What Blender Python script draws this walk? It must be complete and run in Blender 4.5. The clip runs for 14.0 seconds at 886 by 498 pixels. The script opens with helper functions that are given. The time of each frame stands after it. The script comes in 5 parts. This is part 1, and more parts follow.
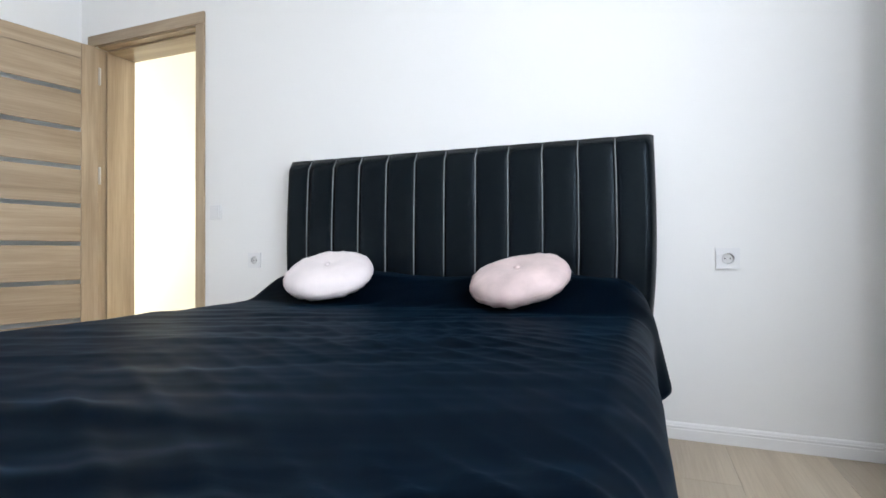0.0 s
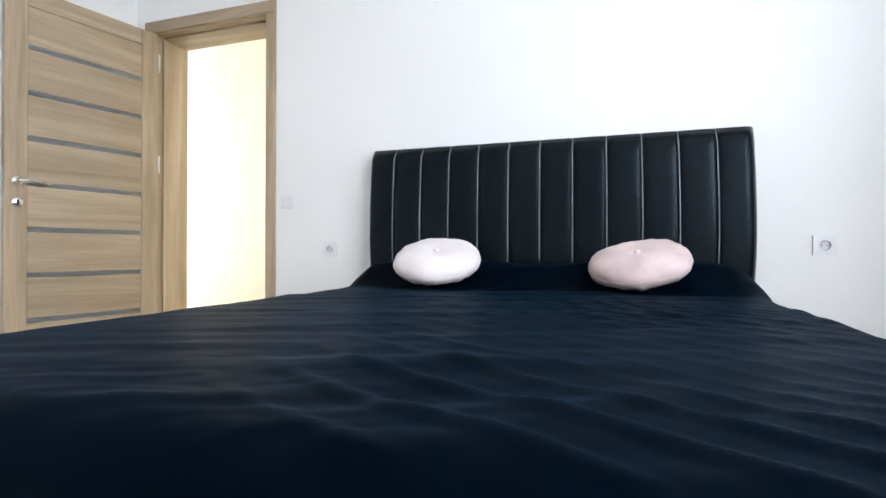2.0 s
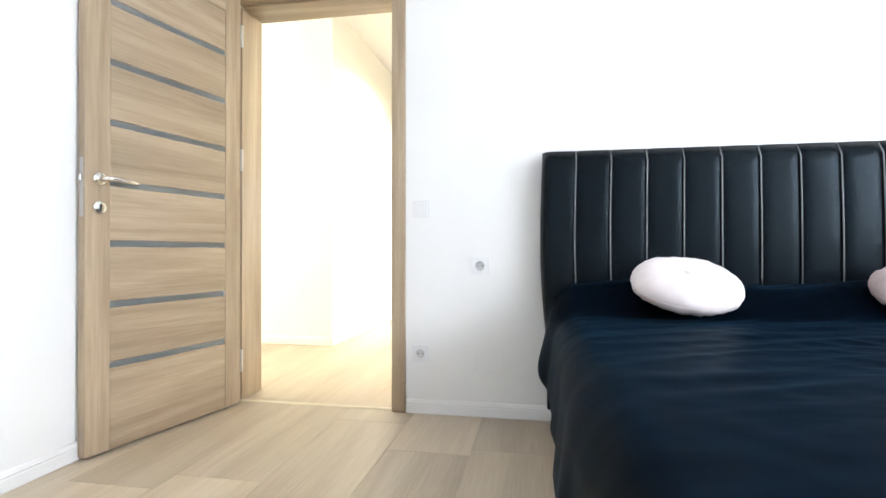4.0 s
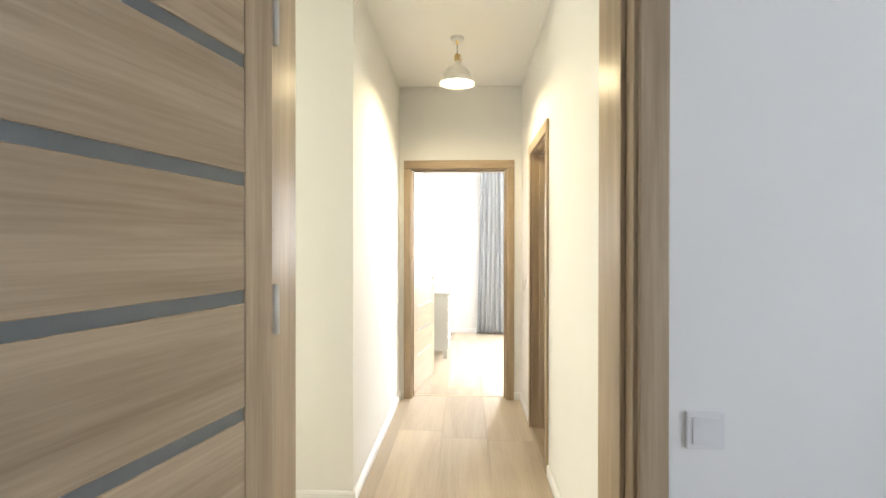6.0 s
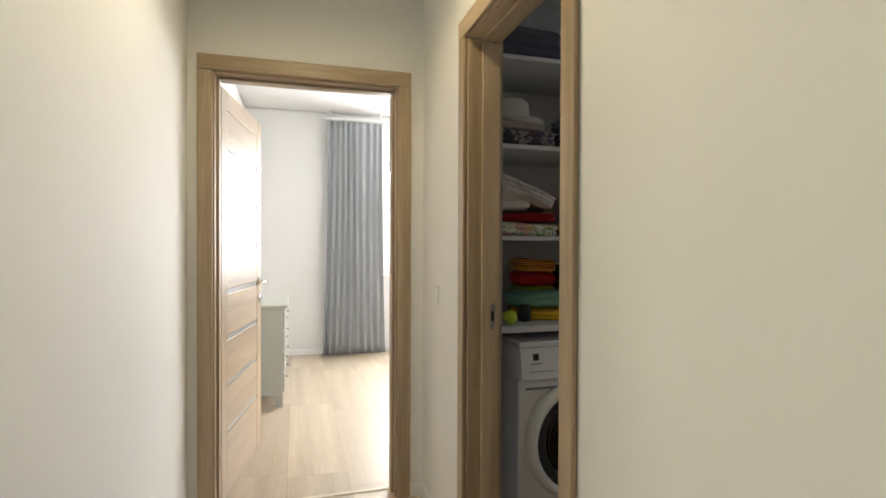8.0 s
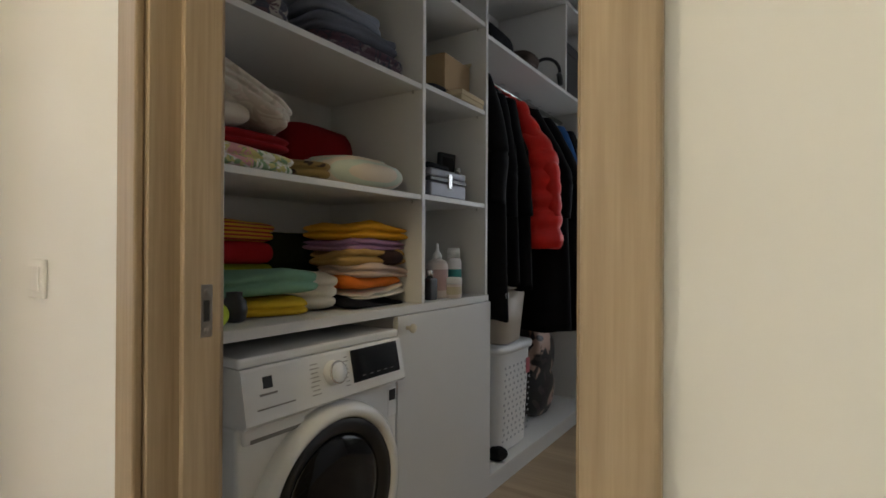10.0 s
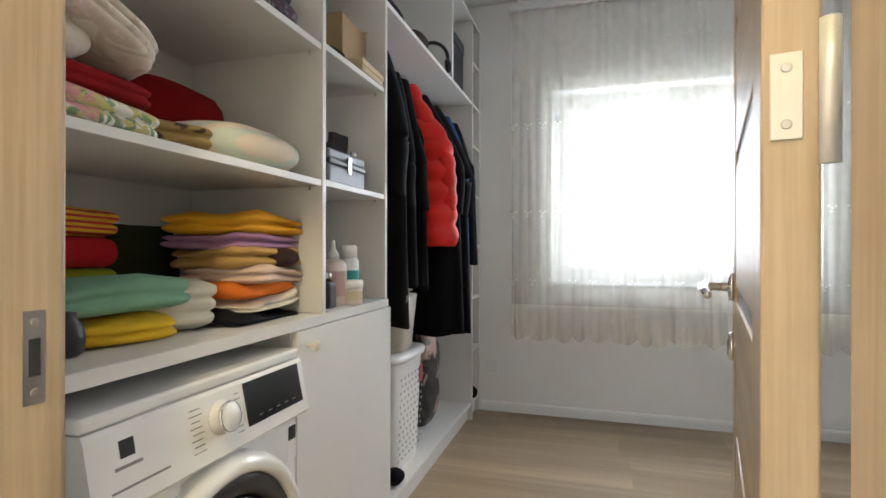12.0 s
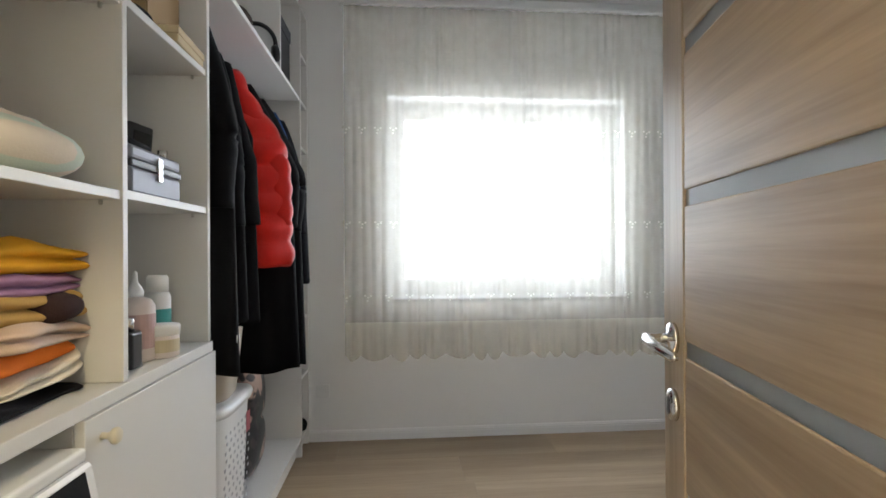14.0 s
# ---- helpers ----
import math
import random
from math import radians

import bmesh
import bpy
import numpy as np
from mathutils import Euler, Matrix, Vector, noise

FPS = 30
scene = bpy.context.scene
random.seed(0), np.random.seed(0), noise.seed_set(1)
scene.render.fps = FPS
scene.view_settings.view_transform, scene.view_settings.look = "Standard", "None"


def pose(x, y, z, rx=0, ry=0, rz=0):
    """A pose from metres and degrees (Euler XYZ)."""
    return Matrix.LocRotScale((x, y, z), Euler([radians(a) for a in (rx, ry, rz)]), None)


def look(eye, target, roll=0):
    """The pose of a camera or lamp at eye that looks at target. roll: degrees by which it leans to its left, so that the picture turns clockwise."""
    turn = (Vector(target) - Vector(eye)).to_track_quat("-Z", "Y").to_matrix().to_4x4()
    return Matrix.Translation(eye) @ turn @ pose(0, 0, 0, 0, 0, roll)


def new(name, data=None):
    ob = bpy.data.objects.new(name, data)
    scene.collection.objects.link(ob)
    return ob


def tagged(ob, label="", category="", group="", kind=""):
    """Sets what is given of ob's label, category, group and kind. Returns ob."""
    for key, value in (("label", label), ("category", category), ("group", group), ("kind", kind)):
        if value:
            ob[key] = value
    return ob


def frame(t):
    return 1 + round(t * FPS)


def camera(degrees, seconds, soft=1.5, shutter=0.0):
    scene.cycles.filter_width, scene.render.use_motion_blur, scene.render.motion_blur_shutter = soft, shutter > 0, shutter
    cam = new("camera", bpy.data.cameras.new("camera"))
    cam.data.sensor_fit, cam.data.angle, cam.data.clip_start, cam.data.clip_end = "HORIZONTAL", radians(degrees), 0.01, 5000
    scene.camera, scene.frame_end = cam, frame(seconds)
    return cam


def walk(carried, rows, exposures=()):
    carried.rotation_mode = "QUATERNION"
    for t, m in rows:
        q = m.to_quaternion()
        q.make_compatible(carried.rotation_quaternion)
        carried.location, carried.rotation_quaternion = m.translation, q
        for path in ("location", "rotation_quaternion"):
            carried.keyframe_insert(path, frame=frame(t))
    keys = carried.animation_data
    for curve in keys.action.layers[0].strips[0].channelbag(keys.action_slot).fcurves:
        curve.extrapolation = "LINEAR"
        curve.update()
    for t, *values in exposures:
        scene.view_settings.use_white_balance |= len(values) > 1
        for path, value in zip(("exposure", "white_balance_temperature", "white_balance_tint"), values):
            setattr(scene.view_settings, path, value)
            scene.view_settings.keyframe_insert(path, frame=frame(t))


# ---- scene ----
cam = camera(81.5, 14.0, soft=1.6)
PATH = [
    (0, (3.217, -2.262, 0.749), (2.488, -0.4, 0.759), -0.1),
    (0.5, (3.122, -2.325, 0.731), (2.409, -0.457, 0.745), -0.1),
    (1, (3.012, -2.383, 0.725), (2.309, -0.51, 0.734), -0.0),
    (1.5, (2.882, -2.436, 0.707), (2.197, -0.557, 0.716), 0.0),
    (2, (2.719, -2.488, 0.692), (2.076, -0.594, 0.702), 0.1),
    (2.5, (2.574, -2.52, 0.672), (1.999, -0.605, 0.685), 0.2),
    (3, (2.401, -2.544, 0.666), (1.918, -0.603, 0.682), -0.1),
    (3.5, (1.957, -2.536, 0.682), (1.574, -0.574, 0.697), -0.0),
    (3.7, (1.807, -2.496, 0.741), (1.406, -0.537, 0.729), -0.0),
    (4, (1.487, -2.399, 0.773), (1.123, -0.433, 0.781), 0.0),
    (4.2, (1.324, -2.313, 0.831), (0.972, -0.344, 0.823), -0.1),
    (6.3, (0.390, -0.823, 1.387), (0.372, 1.177, 1.38), 0.1),
    (6.5, (0.375, -0.599, 1.341), (0.412, 1.4, 1.348), 0.1),
    (7, (0.253, -0.082, 1.285), (0.473, 1.906, 1.291), 0.0),
    (7.5, (0.293, 0.466, 1.316), (0.579, 2.446, 1.305), 0.0),
    (8, (0.298, 0.926, 1.278), (0.850, 2.851, 1.26), 0.2),
    (8.5, (0.356, 1.412, 1.203), (1.470, 3.072, 1.207), 0.3),
    (9, (0.445, 1.767, 1.141), (2.000, 3.025, 1.140), 0.1),
    (9.2, (0.464, 1.816, 1.128), (2.050, 3.034, 1.130), 0.1),
    (11.3, (0.541, 2.094, 1.110), (2.382, 2.875, 1.101), 0.4),
    (11.5, (0.581, 2.158, 1.113), (2.449, 2.871, 1.103), 0.3),
    (12, (0.645, 2.224, 1.113), (2.563, 2.791, 1.113), 0.1),
    (12.5, (0.696, 2.297, 1.127), (2.661, 2.674, 1.127), 0.0),
    (13, (0.757, 2.354, 1.147), (2.746, 2.565, 1.150), 0.0),
    (13.5, (0.810, 2.397, 1.170), (2.809, 2.428, 1.172), -0.2),
    (14, (0.887, 2.428, 1.191), (2.880, 2.257, 1.194), -0.3),
]
walk(cam, [(t, look(eye, target, roll)) for t, eye, target, roll in PATH],
     exposures=[(0, 0.82), (3.0, 1.12), (4.2, 1.36), (6.3, 0.12), (7.5, -0.45), (8.0, -0.72), (8.5, -0.87), (9.0, -0.92), (9.4, -0.92), (11.3, 0.94), (12.5, 1.00), (14.0, 0.88)])

# ---------------------------------------------------------------- light
CEIL = 2.80
world = bpy.data.worlds.new("world")
scene.world = world
world.use_nodes = True
wn = world.node_tree
sky = wn.nodes.new("ShaderNodeTexSky")
sky.sky_type, sky.sun_disc = "NISHITA", False
sky.sun_elevation, sky.sun_rotation = radians(42), radians(200)
wn.links.new(sky.outputs[0], wn.nodes["Background"].inputs[0])
wn.nodes["Background"].inputs[1].default_value = 0.15


def lamp(name, kind, m, watts, color, size=(1, 1), angle=0.0):
    data = bpy.data.lights.new(name, kind)
    data.energy, data.color = watts, color
    if kind == "AREA":
        data.shape, data.size, data.size_y = "RECTANGLE", size[0], size[1]
    elif kind == "SUN":
        data.angle = radians(angle)
    else:
        data.shadow_soft_size = size[0]
    ob = new(name, data)
    ob.matrix_world = m
    return ob


DAY = (0.84, 0.90, 1.0)
lamp("sun", "SUN", look((0, -30, 40), (6, 0, 0)), 2.0, (1.0, 0.95, 0.88), angle=0.6)
lamp("daylight_bedroom", "AREA", look((4.33, -2.37, 1.65), (0, -2.37, 1.3)), 60, DAY, (2.3, 1.6))
lamp("daylight_closet", "AREA", look((4.43, 1.72, 1.53), (0, 1.72, 1.3)), 23, DAY, (1.5, 1.25))
lamp("daylight_room", "AREA", look((2.1, 7.22, 1.65), (2.1, 0, 1.3)), 270, (0.98, 0.98, 0.98), (1.6, 1.45))
# unseen warm fill lamp, added at the arm's end to brighten the hall
lamp("fill_hall_arm", "AREA", look((-2.72, 0.92, 1.3), (0, 1.0, 1.2)), 30, (0.95, 0.90, 0.68), (0.9, 1.9))
lamp("pendant_bulb", "POINT", pose(0.365, 2.40, 2.522), 34, (0.96, 0.79, 0.46), (0.035, 0))


# ---------------------------------------------------------------- materials
def nodes_of(name):
    m = bpy.data.materials.new(name)
    m.use_nodes = True
    return m, m.node_tree, m.node_tree.nodes["Principled BSDF"]


def coords(nt, stretch, spread=0.0):
    """Object coordinates, stretched, and shifted from piece to piece."""
    tc, mp = nt.nodes.new("ShaderNodeTexCoord"), nt.nodes.new("ShaderNodeMapping")
    mp.inputs["Scale"].default_value = stretch
    nt.links.new(tc.outputs["Object"], mp.inputs["Vector"])
    if spread:
        info, mul = nt.nodes.new("ShaderNodeObjectInfo"), nt.nodes.new("ShaderNodeMath")
        mul.operation = "MULTIPLY"
        mul.inputs[1].default_value = spread
        nt.links.new(info.outputs["Random"], mul.inputs[0])
        nt.links.new(mul.outputs[0], mp.inputs["Location"])
    return mp.outputs["Vector"]


def noise_node(nt, vec, scale, detail=4.0, rough=0.55, distort=0.0):
    n = nt.nodes.new("ShaderNodeTexNoise")
    for key, v in (("Scale", scale), ("Detail", detail), ("Roughness", rough), ("Distortion", distort)):
        n.inputs[key].default_value = v
    nt.links.new(vec, n.inputs["Vector"])
    return n.outputs["Fac"]


def mix(nt, fac, a, b, blend="MIX"):
    n = nt.nodes.new("ShaderNodeMix")
    n.data_type, n.blend_type = "RGBA", blend
    for sock, v in ((n.inputs["Factor"], fac), (n.inputs["A"], a), (n.inputs["B"], b)):
        if hasattr(v, "links"):
            nt.links.new(v, sock)
        else:
            sock.default_value = (*v, 1) if isinstance(v, tuple) else v
    return n.outputs["Result"]


def ramp(nt, fac, lo, hi):
    n = nt.nodes.new("ShaderNodeMapRange")
    n.inputs["From Min"].default_value, n.inputs["From Max"].default_value = lo, hi
    nt.links.new(fac, n.inputs["Value"])
    return n.outputs["Result"]


def bump(nt, bsdf, height, strength, distance=0.002):
    n = nt.nodes.new("ShaderNodeBump")
    n.inputs["Strength"].default_value, n.inputs["Distance"].default_value = strength, distance
    nt.links.new(height, n.inputs["Height"])
    nt.links.new(n.outputs["Normal"], bsdf.inputs["Normal"])


def plain(name, color, rough=0.5, metal=0.0, var=0.06, big=1.5, fine=120.0, relief=0.1, sheen=0.0, coat=0.0, spec=0.5, rvar=0.04):
    """A surface of one colour with broad and fine variation and a slight relief."""
    m, nt, b = nodes_of(name)
    v = coords(nt, (1, 1, 1), 7.0)
    lo, hi = tuple(c * (1 - var) for c in color), tuple(min(1, c * (1 + var)) for c in color)
    base = mix(nt, ramp(nt, noise_node(nt, v, big), 0.3, 0.7), lo, hi)
    grain = noise_node(nt, v, fine, 2.0)
    base = mix(nt, 0.5 * var, base, mix(nt, grain, lo, hi))
    nt.links.new(base, b.inputs["Base Color"])
    b.inputs["Metallic"].default_value = metal
    rr = nt.nodes.new("ShaderNodeMapRange")
    rr.inputs["To Min"].default_value, rr.inputs["To Max"].default_value = max(0.02, rough - rvar), min(1, rough + rvar)
    nt.links.new(noise_node(nt, v, 6.0), rr.inputs["Value"])
    nt.links.new(rr.outputs["Result"], b.inputs["Roughness"])
    b.inputs["Specular IOR Level"].default_value = spec
    b.inputs["Sheen Weight"].default_value, b.inputs["Coat Weight"].default_value = sheen, coat
    if relief:
        bump(nt, b, grain, relief)
    return m


def timber(name, light, dark, axis, rough=0.45, scale=1.0, vary=0.25):
    """Wood grain that runs along one axis of the piece, different on each piece."""
    m, nt, b = nodes_of(name)
    stretch = [9.0 * scale, 9.0 * scale, 9.0 * scale]
    stretch[axis] = 0.55 * scale
    v = coords(nt, tuple(stretch), 40.0)
    fibre = [60.0, 60.0, 60.0]
    fibre[axis] = 2.0
    f = coords(nt, tuple(fibre), 90.0)
    broad = ramp(nt, noise_node(nt, v, 1.0, 3.0, 0.5, 1.2), 0.32, 0.68)
    fine = noise_node(nt, f, 2.2, 4.0, 0.6)
    base = mix(nt, broad, dark, light)
    base = mix(nt, 0.45, base, mix(nt, ramp(nt, fine, 0.25, 0.75), dark, light))
    info = nt.nodes.new("ShaderNodeObjectInfo")
    tone = mix(nt, info.outputs["Random"], tuple(1 - vary for _ in range(3)), (1.0, 1.0, 1.0))
    base = mix(nt, 1.0, base, tone, "MULTIPLY")
    nt.links.new(base, b.inputs["Base Color"])
    b.inputs["Roughness"].default_value = rough
    b.inputs["Specular IOR Level"].default_value = 0.42
    bump(nt, b, fine, 0.12, 0.001)
    return m


def sheer(name, color, clear):
    """A thin fabric that lets light through."""
    m, nt, b = nodes_of(name)
    tr, tl, ms1, ms2 = (nt.nodes.new("ShaderNode" + k) for k in ("BsdfTransparent", "BsdfTranslucent", "MixShader", "MixShader"))
    b.inputs["Base Color"].default_value, b.inputs["Roughness"].default_value = (*color, 1), 0.9
    tl.inputs["Color"].default_value = (*color, 1)
    v = coords(nt, (1, 1, 1))
    ms1.inputs["Fac"].default_value = 0.48
    nt.links.new(b.outputs[0], ms1.inputs[1])
    nt.links.new(tl.outputs[0], ms1.inputs[2])
    rr = nt.nodes.new("ShaderNodeMapRange")
    rr.inputs["To Min"].default_value, rr.inputs["To Max"].default_value = clear - 0.04, clear + 0.04
    nt.links.new(noise_node(nt, v, 14.0), rr.inputs["Value"])
    nt.links.new(rr.outputs["Result"], ms2.inputs["Fac"])
    nt.links.new(ms1.outputs[0], ms2.inputs[1])
    nt.links.new(tr.outputs[0], ms2.inputs[2])
    nt.links.new(ms2.outputs[0], nt.nodes["Material Output"].inputs["Surface"])
    return m


def striped(name, a, b2, axis, scale, rough=0.9):
    """Woven cloth with soft stripes."""
    m, nt, b = nodes_of(name)
    w = nt.nodes.new("ShaderNodeTexWave")
    w.bands_direction = "XYZ"[axis]
    w.inputs["Scale"].default_value, w.inputs["Distortion"].default_value = scale, 0.5
    v = coords(nt, (1, 1, 1))
    nt.links.new(v, w.inputs["Vector"])
    base = mix(nt, ramp(nt, w.outputs["Fac"], 0.45, 0.6), a, b2)
    nt.links.new(base, b.inputs["Base Color"])
    b.inputs["Roughness"].default_value = rough
    bump(nt, b, noise_node(nt, v, 180.0, 2.0), 0.4)
    return m


def blotched(name, colors, scale, rough=0.9):
    """Printed cloth: patches of several colours."""
    m, nt, b = nodes_of(name)
    v = coords(nt, (1, 1, 1), 5.0)
    base = colors[0]
    for n, c in enumerate(colors[1:]):
        base = mix(nt, ramp(nt, noise_node(nt, v, scale * (1 + 0.37 * n), 1.0, 0.5, 0.6 + n), 0.54, 0.58), base, c)
    nt.links.new(base, b.inputs["Base Color"])
    b.inputs["Roughness"].default_value = rough
    bump(nt, b, noise_node(nt, v, 160.0, 2.0), 0.3)
    return m


def glow(name, color, strength):
    m, nt, b = nodes_of(name)
    b.inputs["Base Color"].default_value = (*color, 1)
    b.inputs["Emission Color"].default_value, b.inputs["Emission Strength"].default_value = (*color, 1), strength
    return m


def glass(name):
    m, nt, b = nodes_of(name)
    b.inputs["Transmission Weight"].default_value, b.inputs["Roughness"].default_value = 1.0, 0.0
    b.inputs["IOR"].default_value = 1.1
    return m


def frosted(name, color):
    """Milky glass: it scatters what light falls on either side of it."""
    m, nt, b = nodes_of(name)
    v = coords(nt, (1, 1, 1), 3.0)
    nt.links.new(mix(nt, noise_node(nt, v, 30.0), tuple(0.94 * c for c in color), color), b.inputs["Base Color"])
    b.inputs["Transmission Weight"].default_value, b.inputs["Roughness"].default_value = 0.75, 0.45
    b.inputs["IOR"].default_value = 1.25
    b.inputs["Coat Weight"].default_value, b.inputs["Coat Roughness"].default_value = 0.4, 0.08
    return m


OAK_L, OAK_D = (0.535, 0.42, 0.29), (0.275, 0.198, 0.124)
WALL = plain("wall_paint", (0.83, 0.83, 0.82), 0.75, var=0.015, big=0.8, fine=90.0, relief=0.08)
CEILING = plain("ceiling_paint", (0.86, 0.86, 0.85), 0.8, var=0.012, relief=0.05)
OAK_X = timber("oak_laminate_across", OAK_L, OAK_D, 0, 0.36, vary=0.10)
OAK_Y = timber("oak_laminate_deep", OAK_L, OAK_D, 1, 0.36, vary=0.10)
OAK_Z = timber("oak_laminate_upright", OAK_L, OAK_D, 2, 0.36, vary=0.08)
FLOOR = timber("oak_floor_laminate", (0.68, 0.58, 0.445), (0.45, 0.36, 0.258), 1, 0.42, 0.55, vary=0.22)
# the same oak laminate, darkened to paint in the dressing room's lower light
FLOOR_DIM = timber("dimmed_oak_floor_laminate", (0.53, 0.41, 0.275), (0.30, 0.22, 0.14), 1, 0.40, 0.55, vary=0.2)
STRIP = frosted("frosted_glass_strip", (0.50, 0.53, 0.53))
RUBBER = plain("dark_rubber", (0.03, 0.03, 0.03), 0.7)
CHROME = plain("brushed_chrome", (0.72, 0.72, 0.71), 0.18, 1.0, var=0.04, relief=0.02)
STEEL = plain("zinc_steel", (0.50, 0.49, 0.47), 0.35, 1.0, var=0.12, relief=0.05)
BRASS = plain("aged_brass", (0.62, 0.47, 0.22), 0.3, 1.0, var=0.1, relief=0.03)
CREAM_METAL = plain("cream_lacquer", (0.70, 0.64, 0.50), 0.35, var=0.05, relief=0.02)
HINGE = plain("painted_hinge_metal", (0.62, 0.60, 0.55), 0.4, 0.3, var=0.06)
# white socket plastic greyed, so the well's shade is in its colour
RECESS = plain("shaded_socket_plastic", (0.62, 0.62, 0.62), 0.5)
WHITE_TRIM = plain("white_trim_lacquer", (0.83, 0.83, 0.83), 0.4, var=0.015, relief=0.02)
FITTING = plain("white_socket_plastic", (0.78, 0.785, 0.79), 0.35, var=0.02, relief=0.02)
WHITE_PLASTIC = plain("white_plastic", (0.80, 0.80, 0.79), 0.32, var=0.02, relief=0.02)
BLACK_PLASTIC = plain("black_plastic", (0.02, 0.02, 0.022), 0.3, var=0.1)
LEATHER = plain("black_leatherette", (0.0036, 0.0054, 0.0075), 0.27, var=0.0, relief=0.0, spec=0.14, rvar=0.0)
PIPING = plain("leatherette_piping", (0.17, 0.18, 0.185), 0.25, var=0.1, fine=200.0)
SPREAD = plain("navy_bedspread", (0.0007, 0.0023, 0.0050), 0.46, var=0.15, big=3.0, fine=400.0, relief=0.03, spec=0.010, sheen=0.054)
for node in LEATHER.node_tree.nodes:
    if node.type == "BSDF_PRINCIPLED":
        node.inputs["Specular Tint"].default_value = (0.66, 0.86, 1.0, 1.0)
for node in SPREAD.node_tree.nodes:
    if node.type == "BSDF_PRINCIPLED":
        node.inputs["Specular Tint"].default_value = (0.28, 0.62, 1.0, 1.0)  # sateen dyed through
        node.inputs["Sheen Tint"].default_value = (0.10, 0.32, 0.60, 1.0)
        node.inputs["Sheen Roughness"].default_value = 0.35
MATTRESS = plain("grey_mattress_cloth", (0.32, 0.32, 0.33), 0.9)
BASE_GREY = plain("grey_bed_base", (0.23, 0.22, 0.21), 0.6)
BLUSH = plain("pale_blush_velvet", (0.76, 0.685, 0.68), 0.85, var=0.07, big=7.0, fine=300.0, relief=0.5, sheen=0.12)
PINK = plain("rose_velvet", (0.58, 0.455, 0.44), 0.8, var=0.16, big=10.0, fine=300.0, relief=0.5, sheen=0.15)
MELAMINE = plain("white_melamine", (0.71, 0.70, 0.68), 0.42, var=0.015, fine=60.0, relief=0.03)
GREY_CURTAIN = plain("blue_grey_curtain", (0.34, 0.36, 0.375), 0.85, var=0.05, fine=300.0, relief=0.3, sheen=0.2)
WHITE_CURTAIN = plain("white_curtain", (0.75, 0.76, 0.78), 0.85, var=0.03, fine=300.0, relief=0.2)
SHEER = sheer("sheer_voile", (0.95, 0.925, 0.83), 0.69)
LACE = sheer("cream_lace", (0.88, 0.85, 0.74), 0.48)
PANE = glass("window_glass")
ENAMEL = plain("white_enamel", (0.80, 0.80, 0.79), 0.22, var=0.015, relief=0.01, coat=0.3)
SHADE_IN = plain("white_shade", (0.85, 0.84, 0.81), 0.4, var=0.02)
GLOW = glow("lit_bulb", (1.0, 0.88, 0.70), 34.0)
GROUND = plain("ground_outside", (0.25, 0.24, 0.2), 0.9, var=0.2)
CARD = plain("cardboard", (0.36, 0.24, 0.12), 0.8, var=0.1)
CARD_L = plain("pale_cardboard", (0.55, 0.44, 0.27), 0.8, var=0.08)
SCREEN = plain("dark_glass_display", (0.008, 0.009, 0.012), 0.08, var=0.1, relief=0.0)
DARK_GLASS = plain("dark_porthole_glass", (0.006, 0.006, 0.007), 0.06, var=0.1, relief=0.0)


def cloth(name, color, var=0.1):
    return plain(name, color, 0.9, var=var, big=9.0, fine=260.0, relief=0.5, spec=0.15)


# ---------------------------------------------------------------- building helpers
def part(name, bm, material, parent=None, label="", smooth=False):
    """Links a bmesh as one mesh object, under a thing or a part."""
    me = bpy.data.meshes.new(name)
    bm.to_mesh(me)
    bm.free()
    me.materials.append(material)
    if smooth:
        for p in me.polygons:
            p.use_smooth = True
    ob = new(name, me)
    ob.parent = parent
    if label:
        ob["label"] = label
    return ob


def thing(name, m, label, category, group="", kind=""):
    ob = new(name)
    ob.matrix_world = m
    ob.empty_display_size = 0.1
    return tagged(ob, label, category, group, kind)


def add_box(bm, x0, x1, y0, y1, z0, z1, bevel=0.0, segments=2):
    got = bmesh.ops.create_cube(bm, size=1.0)
    verts = got["verts"]
    for v in verts:
        v.co = ((x0 + x1) / 2 + v.co.x * (x1 - x0), (y0 + y1) / 2 + v.co.y * (y1 - y0), (z0 + z1) / 2 + v.co.z * (z1 - z0))
    if bevel:
        edges = list({e for v in verts for e in v.link_edges})
        bmesh.ops.bevel(bm, geom=edges, offset=bevel, segments=segments, profile=0.5, affect="EDGES", clamp_overlap=True)
    return bm


def box(x0, x1, y0, y1, z0, z1, bevel=0.0, segments=2):
    return add_box(bmesh.new(), x0, x1, y0, y1, z0, z1, bevel, segments)


def add_rings(bm, rings, closed=True, cap=True):
    """Joins rings of points, all of one length, into a skin."""
    rows = [[bm.verts.new(p) for p in ring] for ring in rings]
    n = len(rows[0])
    for a, b in zip(rows, rows[1:]):
        for k in range(n if closed else n - 1):
            bm.faces.new((a[k], a[(k + 1) % n], b[(k + 1) % n], b[k]))
    if cap and closed:
        bm.faces.new(rows[0][::-1])
        bm.faces.new(rows[-1])
    return bm


def lathe(profile, n=32, m=Matrix(), cap=True, bm=None):
    """A turned body: profile of (radius, height), about the z axis of m."""
    bm = bm or bmesh.new()
    rings = [[m @ Vector((r * math.cos(2 * math.pi * k / n), r * math.sin(2 * math.pi * k / n), h)) for k in range(n)] for r, h in profile]
    add_rings(bm, rings, True, cap)
    bmesh.ops.recalc_face_normals(bm, faces=bm.faces)
    return bm


